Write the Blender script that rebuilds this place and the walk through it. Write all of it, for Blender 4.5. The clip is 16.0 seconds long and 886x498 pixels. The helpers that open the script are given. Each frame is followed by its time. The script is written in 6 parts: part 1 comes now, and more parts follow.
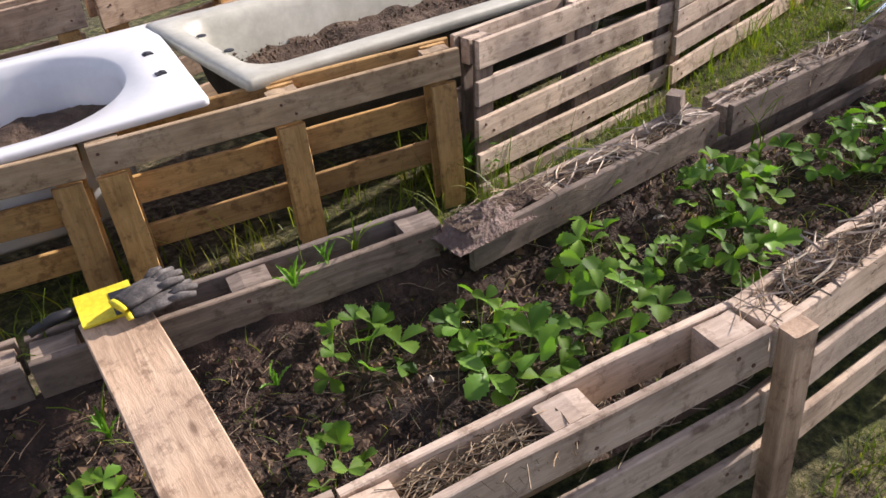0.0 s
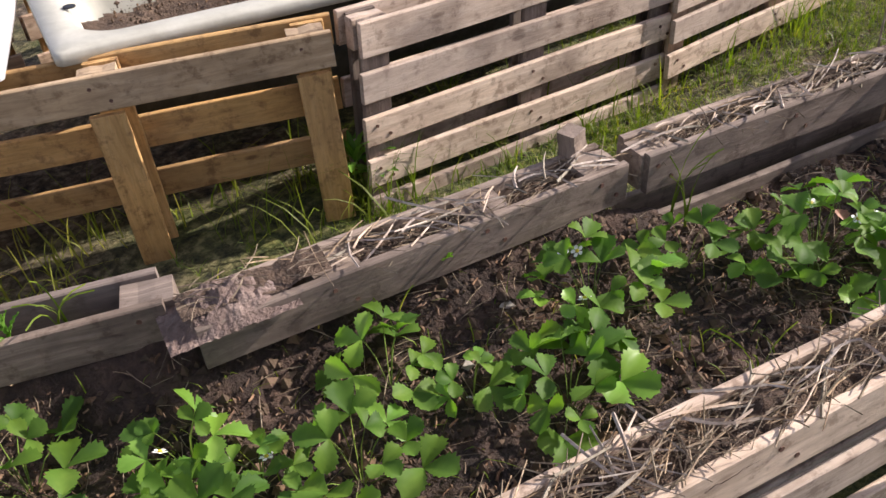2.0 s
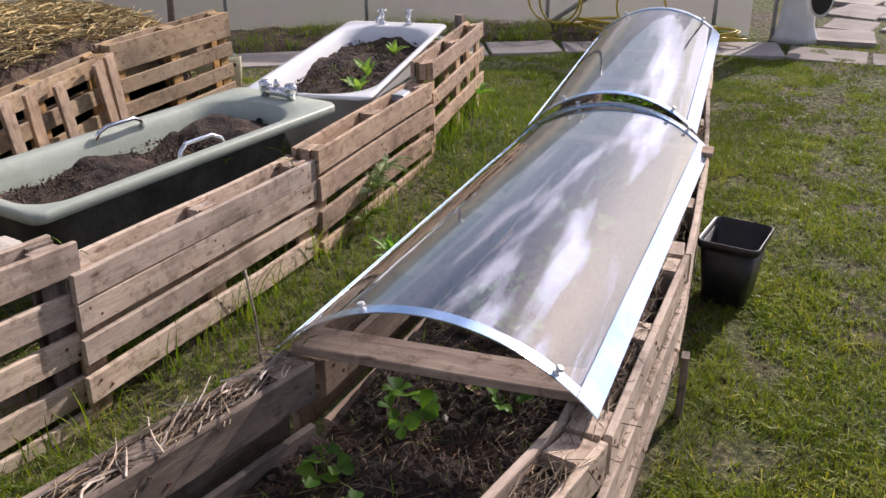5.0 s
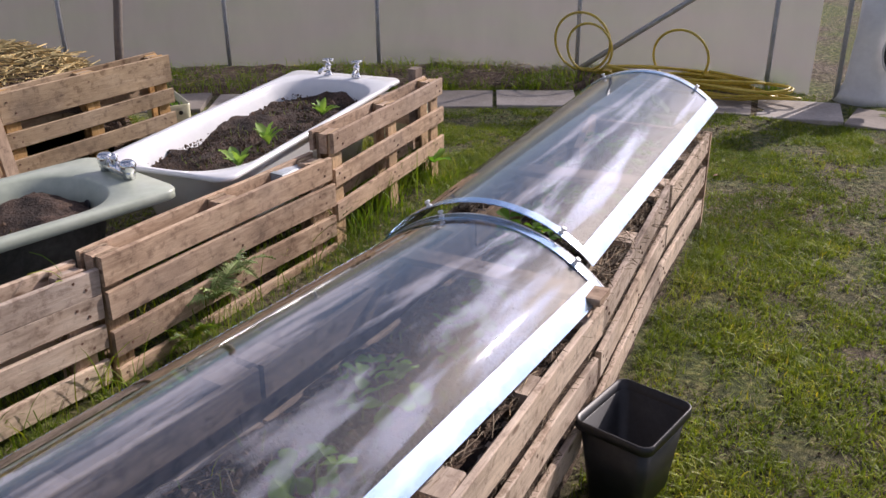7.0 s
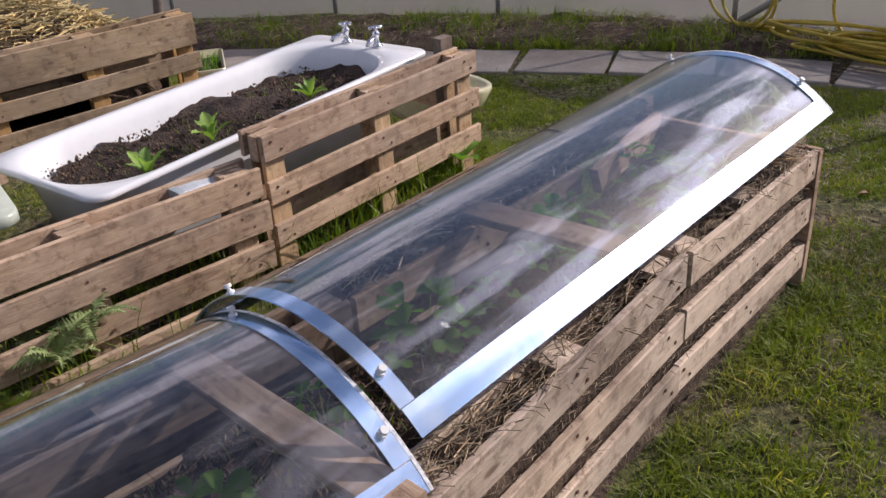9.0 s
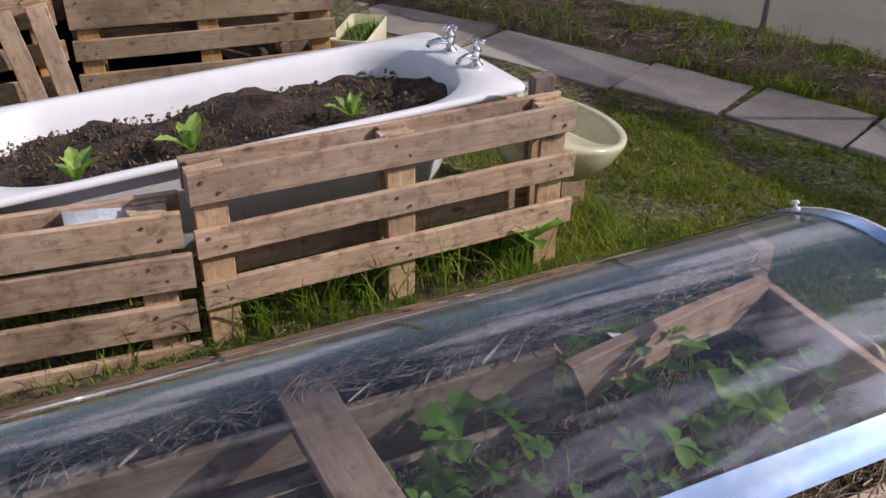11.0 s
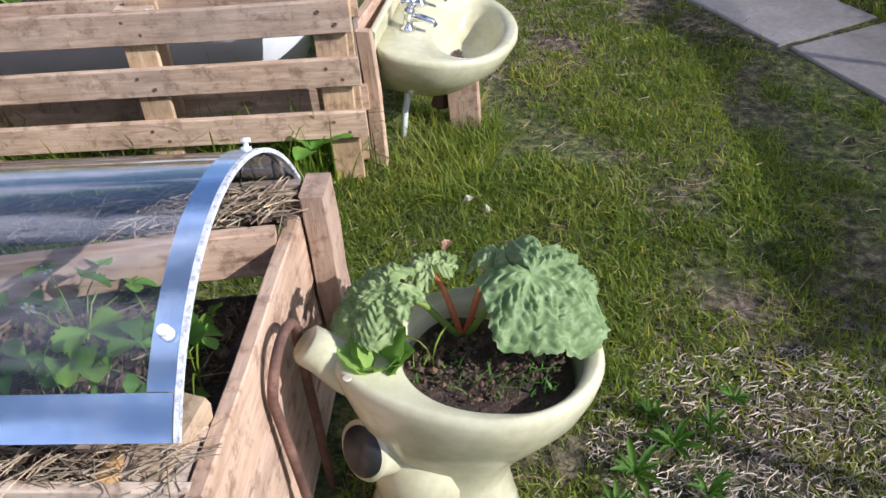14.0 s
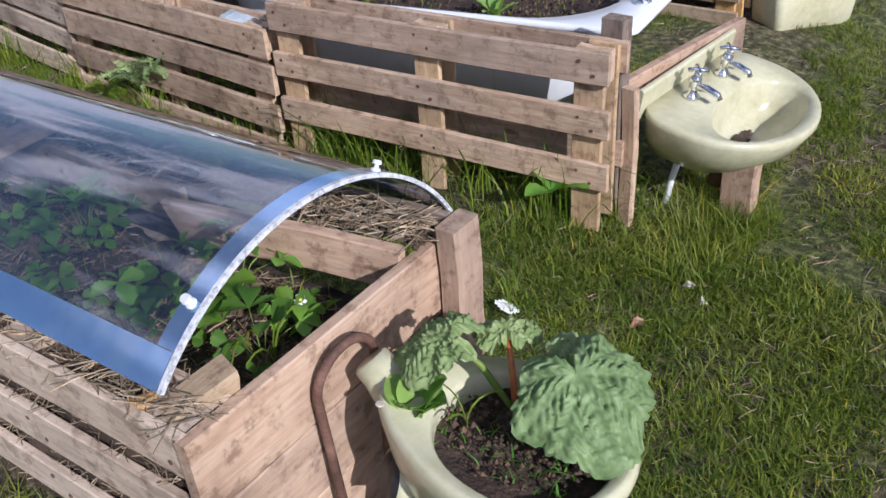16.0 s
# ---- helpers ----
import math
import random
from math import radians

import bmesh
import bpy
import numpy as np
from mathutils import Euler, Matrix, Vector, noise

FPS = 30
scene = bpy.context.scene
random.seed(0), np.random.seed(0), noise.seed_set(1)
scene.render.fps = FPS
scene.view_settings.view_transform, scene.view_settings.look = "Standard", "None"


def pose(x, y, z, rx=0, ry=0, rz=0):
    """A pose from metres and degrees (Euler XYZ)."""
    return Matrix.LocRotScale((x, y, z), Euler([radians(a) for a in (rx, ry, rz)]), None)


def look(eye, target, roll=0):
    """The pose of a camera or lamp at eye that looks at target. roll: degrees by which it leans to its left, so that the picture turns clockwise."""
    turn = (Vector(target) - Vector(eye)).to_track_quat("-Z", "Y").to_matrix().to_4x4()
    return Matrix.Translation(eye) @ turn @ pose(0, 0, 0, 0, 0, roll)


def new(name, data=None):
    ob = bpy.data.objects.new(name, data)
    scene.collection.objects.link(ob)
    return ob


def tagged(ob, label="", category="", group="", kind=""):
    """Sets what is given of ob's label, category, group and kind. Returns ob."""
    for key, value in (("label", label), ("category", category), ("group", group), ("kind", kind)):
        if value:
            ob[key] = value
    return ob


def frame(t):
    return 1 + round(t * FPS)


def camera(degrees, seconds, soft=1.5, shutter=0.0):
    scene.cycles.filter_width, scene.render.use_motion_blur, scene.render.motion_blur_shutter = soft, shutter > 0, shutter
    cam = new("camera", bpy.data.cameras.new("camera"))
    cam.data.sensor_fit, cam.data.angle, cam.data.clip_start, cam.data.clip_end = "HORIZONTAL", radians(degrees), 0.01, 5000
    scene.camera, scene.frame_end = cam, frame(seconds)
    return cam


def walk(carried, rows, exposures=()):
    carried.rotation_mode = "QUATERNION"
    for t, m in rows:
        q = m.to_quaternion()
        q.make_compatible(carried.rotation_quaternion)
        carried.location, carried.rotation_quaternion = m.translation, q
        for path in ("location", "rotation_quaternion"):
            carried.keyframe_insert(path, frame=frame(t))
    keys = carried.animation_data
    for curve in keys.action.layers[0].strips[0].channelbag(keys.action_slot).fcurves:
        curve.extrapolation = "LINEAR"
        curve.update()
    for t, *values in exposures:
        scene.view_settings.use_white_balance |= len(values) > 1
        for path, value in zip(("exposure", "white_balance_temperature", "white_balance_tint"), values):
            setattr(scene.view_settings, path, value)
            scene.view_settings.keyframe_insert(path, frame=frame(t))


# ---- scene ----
cam = camera(53.9, 16.0)
PATH = [
    (0, (-0.156, 0.096, 1.892), (1.028, 1.247, 0.763), -6.7),
    (0.5, (0.138, 0.097, 1.828), (1.226, 1.295, 0.652), -5.7),
    (1, (0.415, 0.062, 1.789), (1.325, 1.338, 0.547), -6.0),
    (1.5, (0.644, 0.053, 1.77), (1.524, 1.335, 0.512), -5.8),
    (2, (0.851, 0.082, 1.768), (1.764, 1.333, 0.503), -6.1),
    (2.5, (0.967, 0.088, 1.768), (2.044, 1.22, 0.52), -4.9),
    (3, (1.015, 0.071, 1.785), (2.283, 1.074, 0.608), -2.7),
    (3.5, (1.117, 0.122, 1.743), (2.559, 1.007, 0.676), 0.3),
    (4, (1.179, 0.11, 1.763), (2.744, 0.884, 0.788), -0.2),
    (4.5, (1.326, 0.042, 1.777), (2.942, 0.781, 0.859), -0.7),
    (5, (1.582, -0.104, 1.785), (3.226, 0.63, 0.914), -0.7),
    (5.2, (1.681, -0.15, 1.786), (3.325, 0.584, 0.916), -0.7),
    (7.3, (3.173, -0.559, 1.754), (4.673, 0.468, 0.919), -1.3),
    (7.5, (3.335, -0.563, 1.737), (4.804, 0.5, 0.894), -1.8),
    (8, (3.723, -0.588, 1.752), (5.122, 0.561, 0.903), -2.4),
    (8.2, (3.877, -0.617, 1.729), (5.238, 0.576, 0.878), -3.0),
    (10.3, (5.288, -0.46, 1.631), (5.968, 1.065, 0.53), -3.2),
    (10.5, (5.444, -0.383, 1.644), (6.048, 1.173, 0.543), -2.2),
    (11, (5.759, -0.247, 1.624), (6.314, 1.375, 0.593), 0.3),
    (11.5, (6.114, -0.262, 1.613), (6.586, 1.384, 0.58), -0.9),
    (12, (6.442, -0.319, 1.603), (6.782, 1.331, 0.525), -1.1),
    (12.5, (6.791, -0.281, 1.541), (7.113, 1.337, 0.411), -1.0),
    (13, (7.073, -0.251, 1.533), (7.267, 1.34, 0.336), -2.6),
    (13.5, (7.371, -0.24, 1.486), (7.227, 1.347, 0.278), -3.1),
    (14, (7.574, -0.156, 1.472), (7.264, 1.412, 0.27), -5.1),
    (14.5, (7.712, 0.017, 1.42), (7.182, 1.512, 0.202), -4.8),
    (14.9, (7.831, 0.111, 1.439), (7.183, 1.549, 0.208), -5.3),
    (15, (7.847, 0.127, 1.432), (7.118, 1.56, 0.243), -1.9),
    (15.5, (7.971, 0.111, 1.446), (6.938, 1.424, 0.346), -3.3),
    (16, (8.053, 0.084, 1.488), (6.925, 1.321, 0.393), -4.8),
]
EXPOSURES = [(0, 0.36, 6450, 19), (1.2, 0.75, 6400, 19), (2.0, 0.5, 6450, 19), (3.0, 0.05, 6450, 19), (4.5, 0.08, 6350, 20), (6, 0.05, 6350, 22), (11, -0.3, 6250, 20), (12.3, -0.1, 6000, 19), (13.5, 0.45, 5650, 14), (14, 0.28, 5600, 15), (15, 0.1, 5450, 14), (16, -0.12, 5500, 16)]
walk(cam, [(t, look(eye, target, roll)) for t, eye, target, roll in PATH], EXPOSURES)

# world, sun and exposure
SUN_AZ, SUN_EL = radians(-18), radians(30)
world = bpy.data.worlds.new("world")
scene.world = world
world.use_nodes = True
wn, wl = world.node_tree.nodes, world.node_tree.links
bg = wn["Background"]
sky = wn.new("ShaderNodeTexSky")
sky.sky_type, sky.sun_disc = "NISHITA", False
sky.dust_density = 1.3
sky.sun_elevation, sky.sun_rotation = SUN_EL, radians(90) - SUN_AZ
wtc = wn.new("ShaderNodeTexCoord")
wmp = wn.new("ShaderNodeMapping")
wmp.inputs["Scale"].default_value = (1.0, 1.0, 2.2)
wno = wn.new("ShaderNodeTexNoise")
wno.inputs["Scale"].default_value, wno.inputs["Detail"].default_value, wno.inputs["Roughness"].default_value = 3.2, 8, 0.55
wra = wn.new("ShaderNodeValToRGB")
wra.color_ramp.elements[0].position, wra.color_ramp.elements[1].position = 0.49, 0.59
wmi = wn.new("ShaderNodeMixRGB")
wl.new(wtc.outputs["Generated"], wmp.inputs["Vector"])
wl.new(wmp.outputs["Vector"], wno.inputs["Vector"])
wl.new(wno.outputs["Fac"], wra.inputs["Fac"])
wl.new(wra.outputs["Color"], wmi.inputs[0])
wl.new(sky.outputs["Color"], wmi.inputs[1])
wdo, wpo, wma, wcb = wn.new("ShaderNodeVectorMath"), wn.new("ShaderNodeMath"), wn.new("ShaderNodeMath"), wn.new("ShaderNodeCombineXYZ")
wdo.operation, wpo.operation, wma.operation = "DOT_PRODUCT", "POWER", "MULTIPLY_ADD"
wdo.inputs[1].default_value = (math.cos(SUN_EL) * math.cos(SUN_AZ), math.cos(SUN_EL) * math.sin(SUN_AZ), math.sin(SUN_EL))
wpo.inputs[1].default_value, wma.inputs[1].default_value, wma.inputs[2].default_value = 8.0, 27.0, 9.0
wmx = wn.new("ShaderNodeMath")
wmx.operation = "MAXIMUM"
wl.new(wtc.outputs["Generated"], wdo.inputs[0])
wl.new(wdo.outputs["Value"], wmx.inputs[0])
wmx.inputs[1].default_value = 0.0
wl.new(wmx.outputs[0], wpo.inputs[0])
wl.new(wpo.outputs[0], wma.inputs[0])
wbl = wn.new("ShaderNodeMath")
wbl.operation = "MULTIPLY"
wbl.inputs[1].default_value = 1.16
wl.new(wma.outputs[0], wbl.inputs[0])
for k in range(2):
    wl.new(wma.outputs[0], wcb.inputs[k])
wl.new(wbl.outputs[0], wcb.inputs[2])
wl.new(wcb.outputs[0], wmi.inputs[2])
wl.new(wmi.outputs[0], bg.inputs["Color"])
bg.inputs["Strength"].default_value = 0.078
sun = new("sun", bpy.data.lights.new("sun", "SUN"))
sun.data.energy, sun.data.angle, sun.data.color = 5.0, radians(0.55), (1.0, 0.93, 0.82)
sun_way = Vector((math.cos(SUN_EL) * math.cos(SUN_AZ), math.cos(SUN_EL) * math.sin(SUN_AZ), math.sin(SUN_EL)))
sun.matrix_world = look(tuple(sun_way * 30), (0, 0, 0))
scene.view_settings.exposure = 0.84

# ---- materials ----


def node_mat(name):
    m = bpy.data.materials.new(name)
    m.use_nodes = True
    return m, m.node_tree.nodes, m.node_tree.links, m.node_tree.nodes["Principled BSDF"]


def ramp(n, stops):
    r = n.new("ShaderNodeValToRGB")
    el = r.color_ramp.elements
    el[0].position, el[0].color = stops[0][0], (*stops[0][1], 1)
    el[1].position, el[1].color = stops[-1][0], (*stops[-1][1], 1)
    for p, c in stops[1:-1]:
        e = el.new(p)
        e.color = (*c, 1)
    return r


def noise_node(n, l, scale, detail=4, vec=None, rough=0.55):
    t = n.new("ShaderNodeTexNoise")
    t.inputs["Scale"].default_value, t.inputs["Detail"].default_value, t.inputs["Roughness"].default_value = scale, detail, rough
    if vec:
        l.new(vec, t.inputs["Vector"])
    return t


def mix(n, l, kind, fac, a, b):
    m = n.new("ShaderNodeMixRGB")
    m.blend_type = kind
    for i, v in enumerate((fac, a, b)):
        if isinstance(v, (int, float)):
            m.inputs[i].default_value = v
        elif isinstance(v, tuple):
            m.inputs[i].default_value = (*v, 1)
        else:
            l.new(v, m.inputs[i])
    return m.outputs[0]


def bump(n, l, b, height, strength, dist=0.01):
    k = n.new("ShaderNodeBump")
    k.inputs["Strength"].default_value, k.inputs["Distance"].default_value = strength, dist
    l.new(height, k.inputs["Height"])
    l.new(k.outputs[0], b.inputs["Normal"])


def wood(name, dark, mid, light, grey=0.35):
    m, n, l, b = node_mat(name)
    tc, oi = n.new("ShaderNodeTexCoord"), n.new("ShaderNodeObjectInfo")
    add = n.new("ShaderNodeVectorMath")
    add.operation = "ADD"
    sc = n.new("ShaderNodeVectorMath")
    sc.operation = "SCALE"
    sc.inputs[0].default_value = (13.0, 7.0, 5.0)
    l.new(oi.outputs["Random"], sc.inputs["Scale"])
    l.new(tc.outputs["Object"], add.inputs[0])
    l.new(sc.outputs[0], add.inputs[1])
    mp = n.new("ShaderNodeMapping")
    mp.inputs["Scale"].default_value = (2.8, 24, 24)
    l.new(add.outputs[0], mp.inputs["Vector"])
    g = noise_node(n, l, 1.6, 8, mp.outputs[0], 0.65)
    g.inputs["Distortion"].default_value = 0.8
    c = ramp(n, [(0.2, dark), (0.5, mid), (0.82, light)])
    l.new(g.outputs["Fac"], c.inputs["Fac"])
    st = noise_node(n, l, 3.2, 5, add.outputs[0])
    sr = ramp(n, [(0.33, (0.42, 0.38, 0.35)), (0.46, (0.88, 0.85, 0.82)), (0.56, (1.02, 1.0, 0.98)), (0.68, (1.22, 1.2, 1.17))])
    l.new(st.outputs["Fac"], sr.inputs["Fac"])
    col = mix(n, l, "MULTIPLY", 0.8, c.outputs[0], sr.outputs[0])
    sp = noise_node(n, l, 21, 5, add.outputs[0], 0.7)
    spr = ramp(n, [(0.36, (0.38, 0.31, 0.26)), (0.47, (1, 1, 1)), (0.7, (1.12, 1.12, 1.12))])
    l.new(sp.outputs["Fac"], spr.inputs["Fac"])
    col = mix(n, l, "MULTIPLY", 0.65, col, spr.outputs[0])
    fg = noise_node(n, l, 5, 6, mp.outputs[0], 0.7)
    fr = ramp(n, [(0.42, (0.35, 0.31, 0.27)), (0.5, (1, 1, 1))])
    l.new(fg.outputs["Fac"], fr.inputs["Fac"])
    col = mix(n, l, "MULTIPLY", 0.18, col, fr.outputs[0])
    vo = n.new("ShaderNodeTexVoronoi")
    mv = n.new("ShaderNodeMapping")
    mv.inputs["Scale"].default_value = (3.2, 9, 9)
    l.new(add.outputs[0], mv.inputs["Vector"])
    l.new(mv.outputs[0], vo.inputs["Vector"])
    vo.inputs["Scale"].default_value = 1.3
    kr = ramp(n, [(0.07, (0.22, 0.13, 0.07)), (0.13, (1, 1, 1))])
    l.new(vo.outputs["Distance"], kr.inputs["Fac"])
    col = mix(n, l, "MULTIPLY", 0.75, col, kr.outputs[0])
    rr = ramp(n, [(0.0, (0.80, 0.79, 0.80)), (1.0, (1.14, 1.11, 1.06))])
    l.new(oi.outputs["Random"], rr.inputs["Fac"])
    col = mix(n, l, "MULTIPLY", 0.9, col, rr.outputs[0])
    gn = noise_node(n, l, 1.7, 3, add.outputs[0])
    gr = ramp(n, [(0.42, (0, 0, 0)), (0.68, (1, 1, 1))])
    l.new(gn.outputs["Fac"], gr.inputs["Fac"])
    gf = mix(n, l, "MULTIPLY", 1.0, gr.outputs[0], (grey, grey, grey))
    col = mix(n, l, "MIX", gf, col, (0.36, 0.315, 0.285))
    l.new(col, b.inputs["Base Color"])
    b.inputs["Roughness"].default_value = 0.85
    hm = mix(n, l, "ADD", 0.6, g.outputs["Fac"], fg.outputs["Fac"])
    bump(n, l, b, hm, 0.4, 0.005)
    return m


def noisy(name, cols, scale, rough=0.8, bump_s=0.3, dist=0.01, fine=8.0, metal=0.0, island=False, coat=0.0, fm=0.7, each=None):
    m, n, l, b = node_mat(name)
    tc = n.new("ShaderNodeTexCoord")
    g = noise_node(n, l, scale, 6, tc.outputs["Object"], 0.6)
    k = len(cols)
    c = ramp(n, [(0.3 + 0.4 * i / (k - 1), cols[i]) for i in range(k)])
    l.new(g.outputs["Fac"], c.inputs["Fac"])
    f = noise_node(n, l, scale * fine, 5, tc.outputs["Object"], 0.65)
    fr = ramp(n, [(0.3, (0.75, 0.75, 0.75)), (0.7, (1.15, 1.15, 1.15))])
    l.new(f.outputs["Fac"], fr.inputs["Fac"])
    col = mix(n, l, "MULTIPLY", fm, c.outputs[0], fr.outputs[0])
    if island:
        ge = n.new("ShaderNodeNewGeometry")
        ir = ramp(n, [(0.0, (0.6, 0.62, 0.5)), (0.6, (1.05, 1.05, 1.0)), (1.0, (1.55, 1.4, 1.1))])
        l.new(ge.outputs["Random Per Island"], ir.inputs["Fac"])
        col = mix(n, l, "MULTIPLY", 1.0, col, ir.outputs[0])
    if each:
        oi = n.new("ShaderNodeObjectInfo")
        er = ramp(n, [(0.0, each[0]), (1.0, each[1])])
        l.new(oi.outputs["Random"], er.inputs["Fac"])
        col = mix(n, l, "MULTIPLY", 1.0, col, er.outputs[0])
    l.new(col, b.inputs["Base Color"])
    b.inputs["Roughness"].default_value, b.inputs["Metallic"].default_value = rough, metal
    b.inputs["Coat Weight"].default_value = coat
    if bump_s:
        bump(n, l, b, f.outputs["Fac"], bump_s, dist)
    return m


def leafy(name, cols, scale, rough=0.45, trans=0.3, island=True, vein=0.0):
    m, n, l, b = node_mat(name)
    tc = n.new("ShaderNodeTexCoord")
    g = noise_node(n, l, scale, 4, tc.outputs["Object"])
    c = ramp(n, [(0.3, cols[0]), (0.55, cols[1]), (0.75, cols[2])])
    l.new(g.outputs["Fac"], c.inputs["Fac"])
    col = c.outputs[0]
    if island:
        ge = n.new("ShaderNodeNewGeometry")
        ir = ramp(n, [(0.0, (0.65, 0.7, 0.6)), (0.75, (1.1, 1.1, 1.0)), (0.93, (1.3, 1.15, 0.8)), (1.0, (2.4, 1.6, 1.3))])
        l.new(ge.outputs["Random Per Island"], ir.inputs["Fac"])
        col = mix(n, l, "MULTIPLY", 1.0, col, ir.outputs[0])
    oi = n.new("ShaderNodeObjectInfo")
    orr = ramp(n, [(0.0, (0.72, 0.8, 0.75)), (1.0, (1.3, 1.2, 1.0))])
    l.new(oi.outputs["Random"], orr.inputs["Fac"])
    col = mix(n, l, "MULTIPLY", 0.8, col, orr.outputs[0])
    l.new(col, b.inputs["Base Color"])
    b.inputs["Roughness"].default_value = rough
    b.inputs["Specular IOR Level"].default_value = 0.25
    tr = n.new("ShaderNodeBsdfTranslucent")
    l.new(mix(n, l, "MULTIPLY", 1.0, col, (1.5, 1.7, 0.6)), tr.inputs["Color"])
    ms = n.new("ShaderNodeMixShader")
    ms.inputs[0].default_value = trans
    l.new(b.outputs[0], ms.inputs[1])
    l.new(tr.outputs[0], ms.inputs[2])
    l.new(ms.outputs[0], n["Material Output"].inputs["Surface"])
    bump(n, l, b, g.outputs["Fac"], 0.3, 0.004)
    return m


def clear_sheet(name, haze):
    m, n, l, b = node_mat(name)
    tp, gl, df = n.new("ShaderNodeBsdfTransparent"), n.new("ShaderNodeBsdfGlossy"), n.new("ShaderNodeBsdfDiffuse")
    tp.inputs["Color"].default_value = (0.93, 0.95, 0.975, 1)
    gl.inputs["Roughness"].default_value = 0.025
    df.inputs["Color"].default_value = (0.6, 0.6, 0.58, 1)
    lw, pw, fr = n.new("ShaderNodeLayerWeight"), n.new("ShaderNodeMath"), n.new("ShaderNodeMath")
    lw.inputs["Blend"].default_value = 0.5
    pw.operation, fr.operation = "POWER", "MULTIPLY_ADD"
    pw.inputs[1].default_value, fr.inputs[1].default_value, fr.inputs[2].default_value = 2.15, 0.95, 0.05
    l.new(lw.outputs["Facing"], pw.inputs[0])
    l.new(pw.outputs[0], fr.inputs[0])
    tc = n.new("ShaderNodeTexCoord")
    mp = n.new("ShaderNodeMapping")
    mp.inputs["Scale"].default_value = (0.7, 5.0, 5.0)
    l.new(tc.outputs["Object"], mp.inputs["Vector"])
    w = noise_node(n, l, 1.4, 4, mp.outputs[0], 0.6)
    bp = n.new("ShaderNodeBump")
    bp.inputs["Strength"].default_value, bp.inputs["Distance"].default_value = 0.06, 0.02
    l.new(w.outputs["Fac"], bp.inputs["Height"])
    l.new(bp.outputs[0], gl.inputs["Normal"])
    l.new(bp.outputs[0], lw.inputs["Normal"])
    d = noise_node(n, l, 3, 4, tc.outputs["Object"], 0.6)
    dr = ramp(n, [(0.42, (haze * 0.15,) * 3), (0.75, (haze * 1.5,) * 3)])
    l.new(d.outputs["Fac"], dr.inputs["Fac"])
    m1, m2 = n.new("ShaderNodeMixShader"), n.new("ShaderNodeMixShader")
    l.new(dr.outputs[0], m1.inputs[0])
    l.new(tp.outputs[0], m1.inputs[1])
    l.new(df.outputs[0], m1.inputs[2])
    l.new(fr.outputs[0], m2.inputs[0])
    l.new(m1.outputs[0], m2.inputs[1])
    l.new(gl.outputs[0], m2.inputs[2])
    l.new(m2.outputs[0], n["Material Output"].inputs["Surface"])
    return m


def film_mat(name):
    m, n, l, b = node_mat(name)
    tc = n.new("ShaderNodeTexCoord")
    mp = n.new("ShaderNodeMapping")
    mp.inputs["Scale"].default_value = (0.9, 0.9, 0.35)
    l.new(tc.outputs["Object"], mp.inputs["Vector"])
    g = noise_node(n, l, 1.2, 5, mp.outputs[0])
    c = ramp(n, [(0.3, (0.24, 0.26, 0.30)), (0.5, (0.37, 0.38, 0.41)), (0.7, (0.5, 0.48, 0.47))])
    l.new(g.outputs["Fac"], c.inputs["Fac"])
    l.new(c.outputs[0], b.inputs["Base Color"])
    b.inputs["Roughness"].default_value = 0.35
    tr, ms = n.new("ShaderNodeBsdfTranslucent"), n.new("ShaderNodeMixShader")
    tp, m2 = n.new("ShaderNodeBsdfTransparent"), n.new("ShaderNodeMixShader")
    tr.inputs["Color"].default_value = (0.33, 0.325, 0.33, 1)
    ms.inputs[0].default_value, m2.inputs[0].default_value = 0.5, 0.42
    l.new(b.outputs[0], ms.inputs[1])
    l.new(tr.outputs[0], ms.inputs[2])
    l.new(ms.outputs[0], m2.inputs[1])
    l.new(tp.outputs[0], m2.inputs[2])
    l.new(m2.outputs[0], n["Material Output"].inputs["Surface"])
    f = noise_node(n, l, 2.5, 3, mp.outputs[0])
    bump(n, l, b, f.outputs["Fac"], 0.4, 0.05)
    return m


M_PALE = wood("weathered_pine", (0.28, 0.185, 0.12), (0.52, 0.375, 0.26), (0.70, 0.555, 0.41), 0.22)
M_LITE = wood("bleached_pine", (0.36, 0.275, 0.205), (0.62, 0.50, 0.395), (0.80, 0.70, 0.59), 0.3)
# dirt plus the shadow below the bath rims, both put into one dark colour
M_UNDER = noisy("dusty_shaded_underside", [(0.05, 0.05, 0.042), (0.09, 0.088, 0.075), (0.14, 0.135, 0.115)], 6, 0.9, 0.2)
M_GREY = wood("silvered_wood", (0.105, 0.08, 0.062), (0.235, 0.185, 0.147), (0.46, 0.38, 0.305), 0.2)
M_GOLD = wood("golden_pine", (0.40, 0.23, 0.08), (0.60, 0.37, 0.14), (0.72, 0.49, 0.23), 0.08)
M_HONEY = wood("honey_pine", (0.31, 0.205, 0.115), (0.49, 0.345, 0.20), (0.62, 0.475, 0.30), 0.18)
M_TAN = wood("tan_brown_pine", (0.30, 0.205, 0.12), (0.46, 0.34, 0.21), (0.60, 0.475, 0.33), 0.25)
M_PINK = wood("reddish_plank", (0.31, 0.20, 0.13), (0.47, 0.33, 0.235), (0.58, 0.45, 0.34), 0.12)
M_DARK = wood("damp_dark_wood", (0.06, 0.05, 0.04), (0.10, 0.085, 0.07), (0.16, 0.14, 0.12), 0.3)
